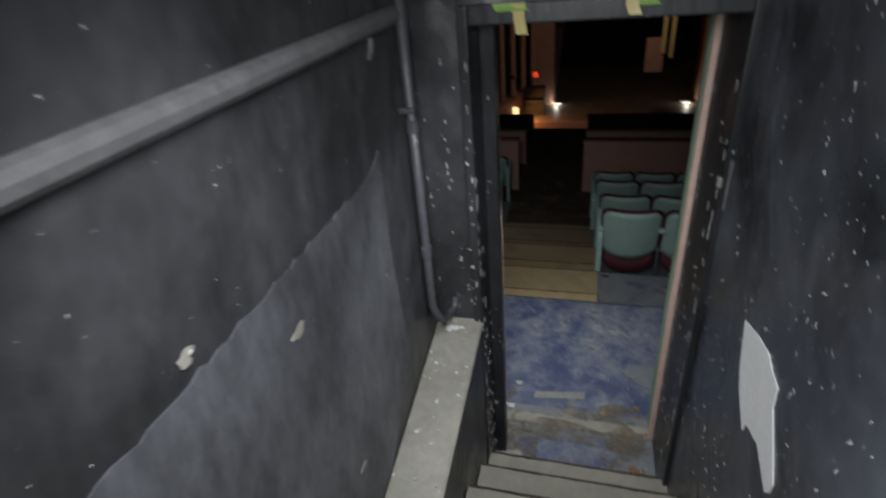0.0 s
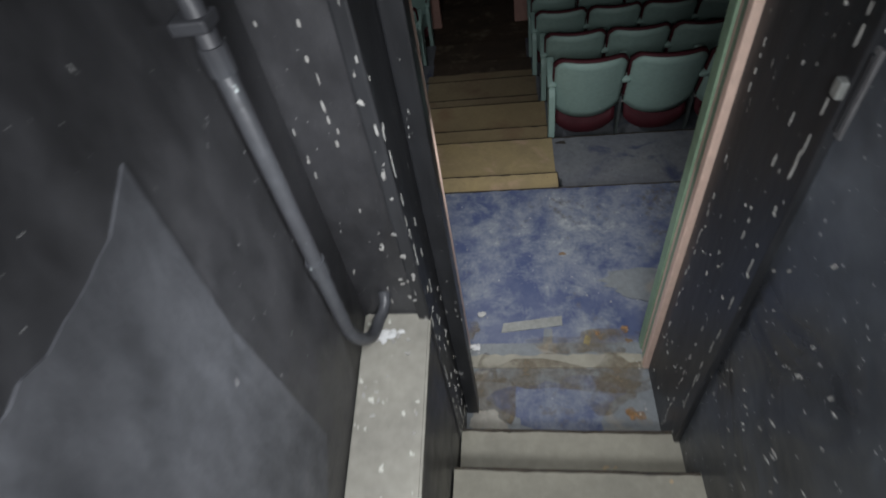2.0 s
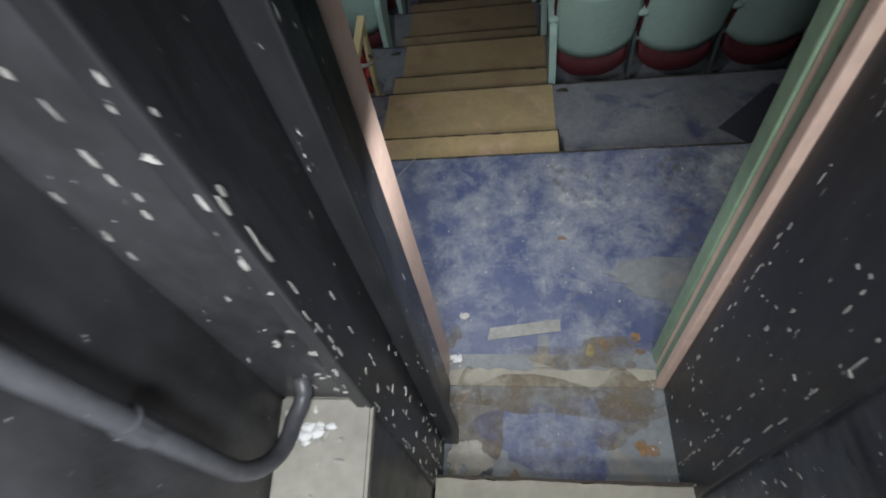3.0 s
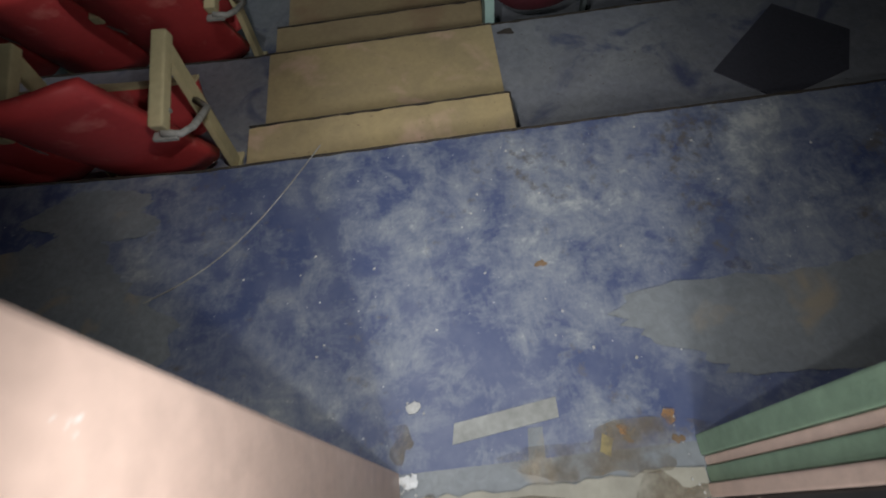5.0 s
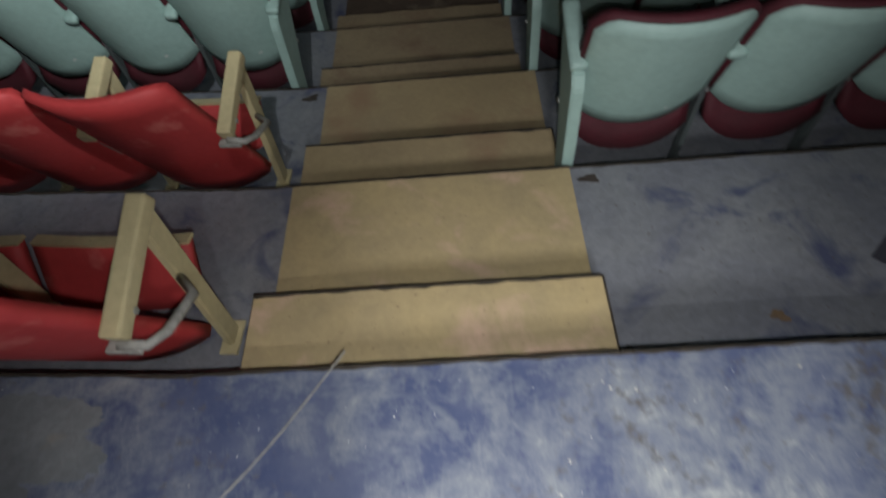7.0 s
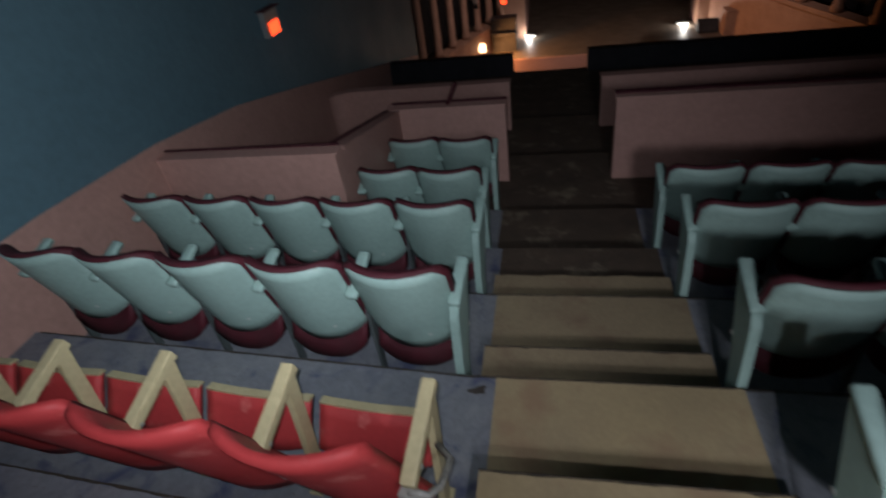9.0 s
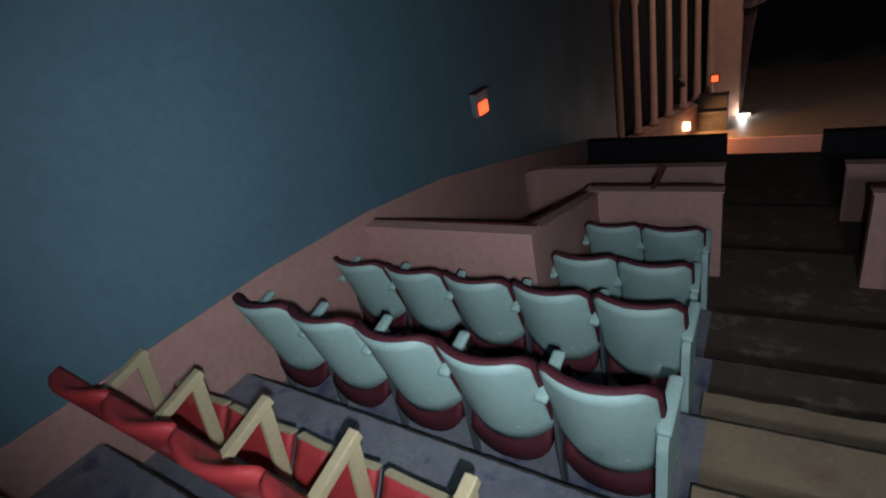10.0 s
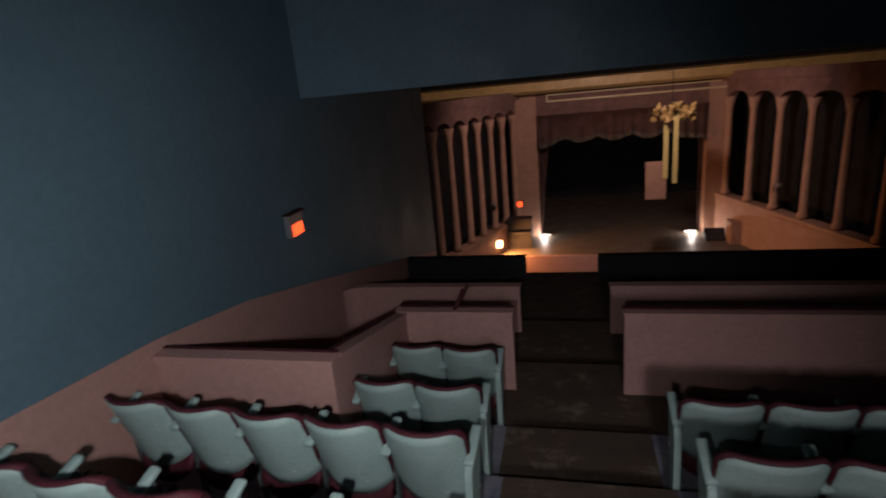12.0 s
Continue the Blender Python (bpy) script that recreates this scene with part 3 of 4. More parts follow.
# rounded corner where this wall turns back to the side wall
cb = bmesh.new()
arc = [(-3.7 - 0.2 * math.sin(a), 7.0 + 0.2 * math.cos(a)) for a in [math.pi / 2 * k / 8 for k in range(9)]]
outer = [(-3.7 - 0.32 * math.sin(a), 7.0 + 0.32 * math.cos(a)) for a in [math.pi / 2 * k / 8 for k in range(9)]]
lo_in = [cb.verts.new((x, y, -2.2)) for x, y in arc]
hi_in = [cb.verts.new((x, y, -1.06)) for x, y in arc]
hi_out = [cb.verts.new((x, y, -1.06)) for x, y in outer]
for i in range(8):
    cb.faces.new((lo_in[i], lo_in[i + 1], hi_in[i + 1], hi_in[i]))
    cb.faces.new((hi_in[i], hi_in[i + 1], hi_out[i + 1], hi_out[i]))
part("corner", cb, PINK, w)
w = low_wall("wall_front_right", [(-0.14, -2.2), (WALL_R, -2.2), (WALL_R, -1.06), (-0.14, -1.06)], "y", 7.20, 7.32)
part("cap", box((-0.155, 7.18, -1.06), (WALL_R, 7.34, -1.04), 0.004), PINK, w)
stick = tagged(link_mesh("rail_stub", tube([(-1.84, 5.36, -0.585), (-1.73, 5.36, -0.36)], 0.022, 8), MAROON), "dark wooden rail stub on the pink wall", "rail", kind="structure")
# plain walls, coloured blue-black in place of the unlit jumble of front seats
setting("wall_balcony_front_left", box((WALL_L, 10.2, -3.4), (-1.5, 10.4, -1.62)), DARK_BLUE, "dark balcony front standing in for the dim front rows", "wall")
setting("wall_balcony_front_right", box((-0.15, 10.2, -3.4), (WALL_R, 10.4, -1.62)), DARK_BLUE, "dark balcony front standing in for the dim front rows", "wall")

# ---- seats ----
def back_face(half, z_lo, z_hi, y_lo, y_hi, curve, corner, grow=0.0, taper=0.0, rise=0.085):
    def f(u, v):
        s = 2 * u - 1
        x = s * (half + grow) * (1 - taper * v * v)
        lo = z_lo + rise * abs(s) ** 3
        hi = z_hi + grow - corner * max(0.0, (abs(s) - 0.72) / 0.28) ** 2.2
        z = lo + (hi - lo) * v
        y = y_lo + (y_hi - y_lo) * (z - z_lo) / (z_hi - z_lo) + curve * s * s
        return (x, y, z)
    return f


def mint_seat(end_left=False, end_right=False, top=0.955, curve=0.075, low=0.355):
    e = thing("theatre_seat", "mint painted steel theatre seat with maroon upholstery, folded up", "theatre seat")
    part("back_panel", shell(back_face(0.240, low, top, 0.135, -0.045, curve, 0.06), 18, 8, (0, 0.012, 0)), MINT, e, smooth=True)
    part("back_cushion", shell(lambda u, v: Vector(back_face(0.240, 0.40, top, 0.125, -0.045, curve, 0.06, 0.012)(u, v)) + Vector((0, 0.0125, 0)), 18, 6, (0, 0.045, 0.0)), MAROON, e, "maroon padded back", smooth=True)

    def pan(u, v):
        s = 2 * u - 1
        return (s * 0.222, 0.135 + 0.035 * s * s + v * 0.16, low - 0.14 + 0.09 * abs(s) ** 3 + v * 0.36)
    part("seat_pan", shell(pan, 14, 5, (0, 0.06, 0.0)), MAROON, e, "maroon folded seat", smooth=True)
    sides = [-0.256] + ([0.256] if end_right else [])
    for x in sides:
        aisle_end = (x < 0 and end_left) or (x > 0 and end_right)
        if aisle_end:
            pts = [(0.015, 0.0), (0.125, 0.0), (0.16, 0.30), (0.30, 0.66), (0.335, 0.70), (0.325, 0.735), (0.08, 0.655), (0.055, 0.60), (0.035, 0.35)]
            side = part("end_panel", prism(pts, "x", x - 0.022, x + 0.022, 0.007), MINT, e)
        else:
            pts = [(0.20, 0.0), (0.25, 0.0), (0.24, 0.35), (0.31, 0.66), (0.30, 0.70), (0.22, 0.68), (0.20, 0.40)]
            side = part("leg", prism(pts, "x", x - 0.010, x + 0.010, 0.003), DARK_LEG, e, "dark grey steel leg")
        bm = bmesh.new()
        add_box(bm, (-0.031, 0, -0.02), (0.031, 0.27, 0.02), 0.016)
        bm.transform(Matrix.Translation((x, 0.085, 0.665)) @ Matrix.Rotation(radians(18), 4, "X"))
        part("armrest", bm, MINT, e, smooth=True)
        part("hinge_bolt", tube([(x - 0.026, 0.22, 0.42), (x + 0.026, 0.22, 0.42)], 0.012, 8), STEEL, side)
    return e


def red_seat(last=False):
    e = thing("theatre_seat", "red plastic theatre seat with cream painted arms, folded up", "theatre seat")
    part("back_shell", shell(lambda u, v: Vector(back_face(0.256, 0.07, 0.80, 0.12, -0.155, 0.082, 0.02, 0.0, 0.04, 0.05)(u, v)) - Vector((0.045 * v, 0, 0)), 22, 8, (0, 0.034, 0.012)), RED, e, smooth=True)

    def pan(u, v):
        s = 2 * u - 1
        return (s * 0.240, 0.255 + v * 0.10 + 0.01 * s * s, 0.15 + 0.05 * abs(s) ** 3 * (1 - v) + v * 0.20)
    part("seat_pan", shell(pan, 12, 4, (0, 0.035, -0.01)), RED, e, "red plastic folded seat", smooth=True)
    part("pan_rim", shell(lambda u, v: (lambda p: (p[0] * 1.01, p[1] + 0.004, p[2] + v * 0.012))(pan(u, 1)), 12, 1, (0, 0.04, -0.01)), CREAM, e, "cream rim of the folded seat")
    for x in [-0.268] + ([0.268] if last else []):
        bm = bmesh.new()
        add_box(bm, (-0.026, 0, -0.024), (0.026, 0.345, 0.024), 0.008)
        bm.transform(Matrix.Translation((x, 0.0, 0.52)) @ Matrix.Rotation(radians(17), 4, "X"))
        arm = part("armrest", bm, CREAM, e)
        leg = part("leg", prism([(0.20, 0.0), (0.265, 0.0), (0.325, 0.60), (0.255, 0.58)], "x", x - 0.014, x + 0.014, 0.004), CREAM, e)
        if x > 0:
            part("bracket", tube([(x, -0.005, 0.505), (x + 0.06, 0.0, 0.49), (x + 0.085, 0.04, 0.475), (x + 0.085, 0.17, 0.42), (x + 0.02, 0.23, 0.40)], 0.013, 8), WIRE, e, "pale painted steel bracket", smooth=True)
            part("under_plate", box((x - 0.034, -0.02, 0.478), (x + 0.05, 0.012, 0.494), 0.003), WIRE, arm, "pale steel plate under the arm")
        part("bolt", tube([(x - 0.03, 0.07, 0.525), (x + 0.03, 0.07, 0.525)], 0.009, 8), STEEL, arm)
        part("foot", box((x - 0.03, 0.17, 0.0), (x + 0.03, 0.29, 0.012), 0.003), CREAM, leg)
    tag = box((-0.05, -0.0015, -0.020), (0.05, 0.0015, 0.020), 0.001)
    tag.transform(Matrix.Translation((-0.225, 0.022, 0.45)) @ Matrix.Rotation(radians(-28), 4, "Z") @ Matrix.Rotation(radians(21), 4, "X"))
    part("label_tag", tag, WIRE, e, "pale paper label")
    return e


seat_mid = mint_seat(top=0.905, curve=0.105, low=0.305)
seat_endl = mint_seat(end_left=True, top=0.895)
seat_low = mint_seat(top=0.895)
seat_endr = mint_seat(end_right=True, top=0.905, curve=0.105, low=0.305)
seat_red = red_seat()
seat_red_end = red_seat(last=True)
used = set()


def put(src, x, y, z, group, turn=0.0):
    m = pose(x, y, z, 0, 0, turn)
    if src not in used:
        used.add(src)
        src.matrix_basis = m
        o = src
    else:
        o = copy_thing(src, m)
    o["group"] = group
    return o


PITCH = 0.515
TURN = -math.degrees(math.atan(SKEW))
# row of (platform index, aisle-end x, count) on the wall side
for k, xe, n, g in ((3, -1.205, 5, "third row by the wall"), (4, -1.235, 5, "fourth row by the wall"), (5, -1.285, 2, "fifth row by the partition"), (6, -1.30, 2, "sixth row by the partition")):
    yy = {3: 1.775, 4: 2.70, 5: 3.51, 6: 4.43}[k]
    p = 0.517 if n == 5 else 0.49
    for i in range(n):
        put(seat_endr if i == 0 else seat_mid, xe - 0.255 - i * p, row_line(xe - 0.255 - i * p, yy), LEVEL[k], g, TURN if n == 5 else 0.0)
for k, xe, g in ((2, 0.075, "second row of the centre block"), (3, 0.07, "third row of the centre block"), (4, 0.03, "fourth row of the centre block"), (5, 0.02, "fifth row of the centre block")):
    yy = {2: 0.865, 3: 1.775, 4: 2.70, 5: 3.51}[k]
    for i in range(9):
        put(seat_endl if i == 0 else seat_low, xe + 0.256 + i * PITCH, yy, LEVEL[k], g)
for k, xe, y0, g in ((1, -1.13, 0.0, "first red row"), (2, -1.18, 0.915, "second red row")):
    for i in range(5):
        x = xe - 0.270 - i * 0.529
        put(seat_red_end if i == 0 else seat_red, x, row_line(x, y0), LEVEL[k], g, TURN)
for s in (seat_mid, seat_low, seat_endl, seat_endr, seat_red, seat_red_end):
    assert s in used

# ---- loose things on the landing ----
mat_pts = [(1.19, 0.19), (0.98, 0.39), (1.36, 0.74), (1.62, 0.52), (1.52, 0.30)]
tagged(link_mesh("rubber_mat", prism(mat_pts, "z", LEVEL[1], LEVEL[1] + 0.006), MAT), "dark grey torn rubber mat lying on the platform", "mat")
tagged(link_mesh("floor_tape", prism([(-0.30, -1.04), (-0.29, -0.985), (0.0, -0.945), (0.0, -1.0)], "z", 0.0, 0.003), TAPE), "strip of grey tape stuck on the blue floor", "tape")
tagged(link_mesh("floor_tape", prism([(-0.11, -1.16), (-0.06, -1.155), (-0.05, -1.02), (-0.09, -1.02)], "z", 0.0, 0.003), BARE_GREY), "short piece of worn grey tape on the floor", "tape")
tagged(link_mesh("floor_tape", prism([(0.09, -1.10), (0.115, -1.115), (0.13, -1.07), (0.105, -1.055)], "z", 0.0, 0.003), YELLOW_TAPE), "scrap of yellow tape on the floor", "tape")
tagged(link_mesh("paper_scrap", prism(blob(-0.40, -0.93, 0.022, 0.016, 2, 9), "z", 0.0, 0.006), DEBRIS), "white scrap of plaster on the floor", "debris")
wire_pts = [(-1.25 + 0.58 * t, -0.50 + 0.55 * t + 0.10 * math.sin(t * 3.1) * -1, 0.004) for t in [i / 14 for i in range(15)]]
tagged(link_mesh("loose_wire", tube(wire_pts, 0.0025, 6), WIRE), "thin pale wire lying curved on the floor", "wire")

# ---- exit sign ----
sign = thing("exit_sign", "small illuminated red exit sign on the teal wall", "exit sign", at=(WALL_L, 5.98, 0.24))
part("housing", box((0.0, -0.17, -0.13), (0.07, 0.17, 0.14), 0.01), STEEL, sign)
part("hood", box((0.0, -0.19, 0.142), (0.10, 0.19, 0.16), 0.006), MAROON, sign, "dark red hood")
part("panel", box((0.072, -0.12, -0.12), (0.078, 0.12, 0.02), 0.004), LETTER, sign, "glowing red panel")

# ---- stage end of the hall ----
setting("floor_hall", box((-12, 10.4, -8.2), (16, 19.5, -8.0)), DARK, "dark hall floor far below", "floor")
setting("floor_stage", box((-9, 19.5, -5.0), (13, 30, -4.6)), BOARDS, "worn wooden stage floor", "stage")
setting("wall_stage_front", box((-9, 19.44, -8.0), (13, 19.498, -4.62)), PINK, "plastered front of the stage", "wall")
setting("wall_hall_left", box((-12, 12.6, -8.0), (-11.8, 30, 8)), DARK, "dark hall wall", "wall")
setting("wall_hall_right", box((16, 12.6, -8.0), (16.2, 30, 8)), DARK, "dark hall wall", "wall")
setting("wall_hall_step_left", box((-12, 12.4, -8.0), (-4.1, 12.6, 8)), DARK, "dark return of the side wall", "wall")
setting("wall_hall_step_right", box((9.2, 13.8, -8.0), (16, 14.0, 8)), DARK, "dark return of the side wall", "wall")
setting("wall_stage_back", box((-12, 29.8, -8.0), (16, 30, 8)), DARK, "near-black wall at the back of the stage", "wall")
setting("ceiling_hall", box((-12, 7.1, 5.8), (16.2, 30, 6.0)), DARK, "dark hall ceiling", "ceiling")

# proscenium with side pieces and header
setting("wall_proscenium_top", box((-1.85, 22.02, -0.45), (4.35, 22.4, 1.6)), DRAPE, "dusky rose proscenium header", "wall")
setting("wall_proscenium_left", box((-2.75, 22.0, -4.6), (-1.85, 22.5, 1.6)), STONE, "tan proscenium pier", "wall")
setting("wall_proscenium_right", box((4.35, 22.0, -4.6), (5.05, 22.5, 1.6)), STONE, "tan proscenium pier", "wall")
cornice = setting("trim_cornice", prism([(21.3, 1.25), (21.5, 1.15), (22.2, 1.10), (22.2, 1.62), (21.3, 1.55)], "x", -6.5, 11), GILT, "gilded moulded cornice above the stage", "cornice")
frame_b = thing("header_frame", "thin pale moulded frame on the stage header", "frame")
for lo, hi in (((-1.45, 21.93, 0.78), (5.3, 21.99, 0.84)), ((-1.45, 21.93, 1.02), (5.3, 21.99, 1.07)), ((-1.45, 21.93, 0.842), (-1.40, 21.99, 1.018)), ((5.25, 21.93, 0.842), (5.3, 21.99, 1.018))):
    part("moulding", box(lo, hi, 0.008), CREAM, frame_b)


def arcade(x0, y0, x1, y1, n, base, top, name):
    e = thing(name, "tan plaster arcade of slim columns beside the stage", "arcade")
    d = Vector((x1 - x0, y1 - y0, 0))
    u = d.normalized()
    w = Vector((u.y, -u.x, 0)) * 0.15
    for i in range(n):
        p = Vector((x0, y0, 0)) + d * (i / (n - 1))
        r = 0.12
        part("column", tube([(p.x, p.y, base), (p.x, p.y, base + 0.12), (p.x, p.y, base + 0.2), (p.x, p.y, top - 0.4), (p.x, p.y, top - 0.25), (p.x, p.y, top)],
                            [r * 1.4, r * 1.4, r, r * 0.85, r * 1.2, r * 1.6], 14), STONE, e, smooth=True)
        if i < n - 1:
            q = Vector((x0, y0, 0)) + d * ((i + 1) / (n - 1))
            arch = bmesh.new()
            prev = None
            for k in range(-1, 10):
                a = math.pi * min(max(k, 0), 8) / 8
                c = p + (q - p) * (0.0 if k < 0 else 1.0 if k > 8 else 0.5 - 0.5 * math.cos(a) * 0.8)
                z = top - 0.02 + 0.22 * math.sin(a)
                row = [arch.verts.new((c.x + w.x * s, c.y + w.y * s, zz)) for s in (-1, 1) for zz in (z, top + 0.55)]
                if prev:
                    arch.faces.new((prev[0], row[0], row[1], prev[1]))
                    arch.faces.new((prev[2], prev[3], row[3], row[2]))
                    arch.faces.new((prev[0], prev[2], row[2], row[0]))
                prev = row
            part("arch", arch, DRAPE, e)
    a, b = Vector((x0, y0, 0)) - u * 0.3, Vector((x1, y1, 0)) + u * 0.3
    for nm, z0, z1, off, mt in (("base_ledge", base - 0.12, base, 0.22, STONE), ("base_wall", -8.0, base - 0.122, 0.16, STONE), ("entablature", top + 0.552, top + 0.85, 0.2, DRAPE)):
        q = Vector((u.y, -u.x, 0)) * off
        bm = bmesh.new()
        vs = [bm.verts.new((c.x, c.y, z)) for z in (z0, z1) for c in (a + q, b + q, b - q, a - q)]
        for f in ((0, 1, 2, 3), (7, 6, 5, 4), (0, 4, 5, 1), (1, 5, 6, 2), (2, 6, 7, 3), (3, 7, 4, 0)):
            bm.faces.new([vs[i] for i in f])
        part(nm, bm, mt, e)
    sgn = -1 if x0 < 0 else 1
    # near-black sheet that stands in for the shaded recess behind the columns
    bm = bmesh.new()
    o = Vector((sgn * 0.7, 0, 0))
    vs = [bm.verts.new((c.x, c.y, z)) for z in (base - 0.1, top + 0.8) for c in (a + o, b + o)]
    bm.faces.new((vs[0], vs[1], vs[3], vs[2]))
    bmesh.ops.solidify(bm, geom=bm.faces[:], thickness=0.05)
    part("recess_shade", bm, DARK, e, "near-black sheet for the shade behind the columns")
    return e


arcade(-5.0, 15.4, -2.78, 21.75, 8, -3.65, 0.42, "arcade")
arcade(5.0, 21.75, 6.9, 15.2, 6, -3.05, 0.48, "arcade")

# drapes, valance
def swag(t):
    """Lower edge of the valance: uneven festoons, hanging deeper at the sides."""
    side = max(0.0, (abs(t - 0.48) - 0.30) / 0.22) ** 2
    return -0.66 - 0.40 * side - 0.13 * abs(math.sin(t * math.pi * 5.0 + 0.4)) - 0.03 * math.sin(t * 31)


def hanging(name, columns, fold, mat, parent=None, label=""):
    bm = bmesh.new()
    rows = [[bm.verts.new(p) for p in c] for c in columns]
    for a, b in zip(rows, rows[1:]):
        for i in range(len(a) - 1):
            bm.faces.new((a[i], b[i], b[i + 1], a[i + 1]))
    bmesh.ops.solidify(bm, geom=bm.faces[:], thickness=fold)
    return link_mesh(name, bm, mat, parent, label, smooth=True)


valance = thing("valance", "faded rose scalloped stage valance with a grey fringe", "curtain")
cols, fringe = [], []
for k in range(121):
    t = k / 120
    x, z = -1.84 + 6.18 * t, swag(t)
    pleat = 0.05 * math.sin(t * 95 + 2 * math.sin(t * 13))
    cols.append([(x, 21.92 + pleat * f, zz) for f, zz in ((0.2, 0.30), (0.6, -0.2), (1.0, z + 0.2), (1.5, z + 0.16))])
    fringe.append([(x, 21.87 + pleat * 1.5 + d, zz) for d, zz in ((0.02, z + 0.17), (-0.05, z + 0.07), (0.0, z))])
hanging("cloth", cols, 0.03, DRAPE, valance)
hanging("fringe", fringe, 0.03, FRINGE, valance, "dusty grey festooned fringe")
for x_out, sgn in ((-1.90, 1), (4.40, -1)):
    cols = []
    for k in range(41):
        t = k / 40
        c = []
        for v in (0, 0.12, 0.25, 0.4, 0.55, 0.7, 0.85, 1.0):
            wide = 0.62 - 0.50 * v ** 0.6 if sgn > 0 else 0.16 + 0.05 * (1 - v)
            c.append((x_out + sgn * wide * t, 22.6 + 0.06 * math.sin(t * 34 + v), -0.5 - 4.1 * v))
        cols.append(c)
    tagged(hanging("side_drape", cols, 0.03, DRAPE), "dusky rose side drape gathered at the stage edge", "curtain", "stage drapes")

# hanging cluster with strips
clu = thing("hanging_decoration", "yellowed cluster with two long strips and a board above the stage", "hanging decoration", at=(2.42, 18.0, 0.42))
rng = random.Random(11)
bm = bmesh.new()
bmesh.ops.create_cone(bm, segments=7, radius1=0.10, radius2=0.02, depth=0.18, cap_ends=True)
bloom = part("bloom", bm, GILT, clu)
for k in range(36):
    a, r, z = rng.uniform(0, 6.28), rng.uniform(0.1, 0.62), rng.uniform(-0.25, 0.18)
    o = bloom if k == 0 else new("bloom", bloom.data)
    o.parent = clu
    o.matrix_basis = pose(r * math.cos(a), 0.5 * r * math.sin(a), z, rng.uniform(-60, 60), rng.uniform(-60, 60), rng.uniform(0, 360))
part("cord", tube([(0, 0, 0.1), (0, 0, 5.37)], 0.012, 6), DARK, clu)
part("strip", box((-0.22, -0.01, -2.1), (-0.08, 0.01, -0.1)), YELLOW_TAPE, clu)
part("strip", box((0.06, -0.01, -2.25), (0.20, 0.01, -0.1)), YELLOW_TAPE, clu)
part("board", box((-0.72, 0.03, -2.75), (-0.10, 0.06, -1.55), 0.008), STONE, clu, "tan hanging board")

# stage lamps
for x in (-1.67, 3.93):
    e = thing("floor_light", "bright white floodlight standing on the stage", "stage light", "floodlights on the stage", at=(x, 22.05, -4.6))
    part("body", box((-0.22, 0.05, 0.0), (0.22, 0.20, 0.09), 0.02), DARK, e)
    part("lens", box((-0.20, -0.02, 0.015), (0.20, 0.045, 0.05), 0.012), LAMP_WHITE, e, "glowing white lens")
e = thing("stage_lantern", "orange glowing lantern on a stand at the stage edge", "stage light", at=(-3.42, 19.62, -4.6))
part("stand", tube([(0, 0, 0), (0, 0, 0.35)], 0.03, 8), DARK, e)
part("housing", box((-0.32, -0.12, 0.25), (0.02, 0.12, 0.58), 0.03), MAROON, e)
part("lens", box((0.03, -0.10, 0.28), (0.26, 0.10, 0.55), 0.04), LAMP_ORANGE, e, "glowing orange lens")
e = thing("exit_lamp", "small red exit lamp beside the stage", "exit sign", at=(-2.55, 20.9, -2.95))
part("panel", box((-0.10, -0.05, -0.10), (0.10, 0.0, 0.10), 0.01), LETTER, e)
part("case", box((-0.13, 0.002, -0.13), (0.13, 0.08, 0.13), 0.01), DARK, e)

# ---- rubble and stains ----
rub = random.Random(31)


def rubble(cx, cy, z, r, label, mat):
    bm = bmesh.new()
    for _ in range(7):
        g = bmesh.ops.create_icosphere(bm, subdivisions=1, radius=r * rub.uniform(0.25, 0.6))
        c = Vector((cx + rub.uniform(-r, r), cy + rub.uniform(-r, r) * 0.6, z))
        for v in g["verts"]:
            v.co = Vector((v.co.x * rub.uniform(0.8, 1.3), v.co.y * rub.uniform(0.8, 1.2), abs(v.co.z) * 0.45)) + c
    return tagged(link_mesh("plaster_rubble", bm, mat), label, "rubble")


rubble(-0.375, -1.545, 0.0, 0.055, "broken pale plaster lying in the doorway corner", CONCRETE)
rubble(-0.30, -1.56, 0.0, 0.03, "dark crumbs of broken plaster on the floor", DARK_LEG)
rubble(-0.425, -1.12, 0.0, 0.028, "white plaster crumbs at the foot of the jamb", PLASTER)
rubble(-0.56, -1.69, 1.015, 0.03, "pale plaster crumbs on the coping by the pipe", PLASTER)
RUST = material("rust_stain", (0.26, 0.17, 0.10), 0.8, scale=20, amount=0.4, coords="World")
DIRT = material("dark_dirt_stain", (0.07, 0.055, 0.045), 0.85, scale=15, amount=0.4, coords="World")
for cx, cy, r, z, mt, sd in ((0.035, -0.535, 0.016, 0.0, RUST, 3), (0.17, -1.075, 0.013, 0.0, RUST, 5), (0.30, -1.09, 0.015, 0.0, RUST, 7),
                             (0.25, -1.45, 0.018, 0.0, RUST, 9), (0.145, 0.10, 0.03, LEVEL[1], DIRT, 11), (0.62, 0.20, 0.025, LEVEL[1], RUST, 12),
                             (0.14, 0.80, 0.03, LEVEL[1], DIRT, 13), (-1.10, 1.70, 0.035, LEVEL[2], DIRT, 14)):
    bm = bmesh.new()
    bm.faces.new([bm.verts.new((x, y, z + 0.003)) for x, y in blob(cx, cy, r, r * 0.8, sd, 18, 0.5)])
    setting("trim_floor_stain", bm, mt, "small stain on the painted floor", "stain")
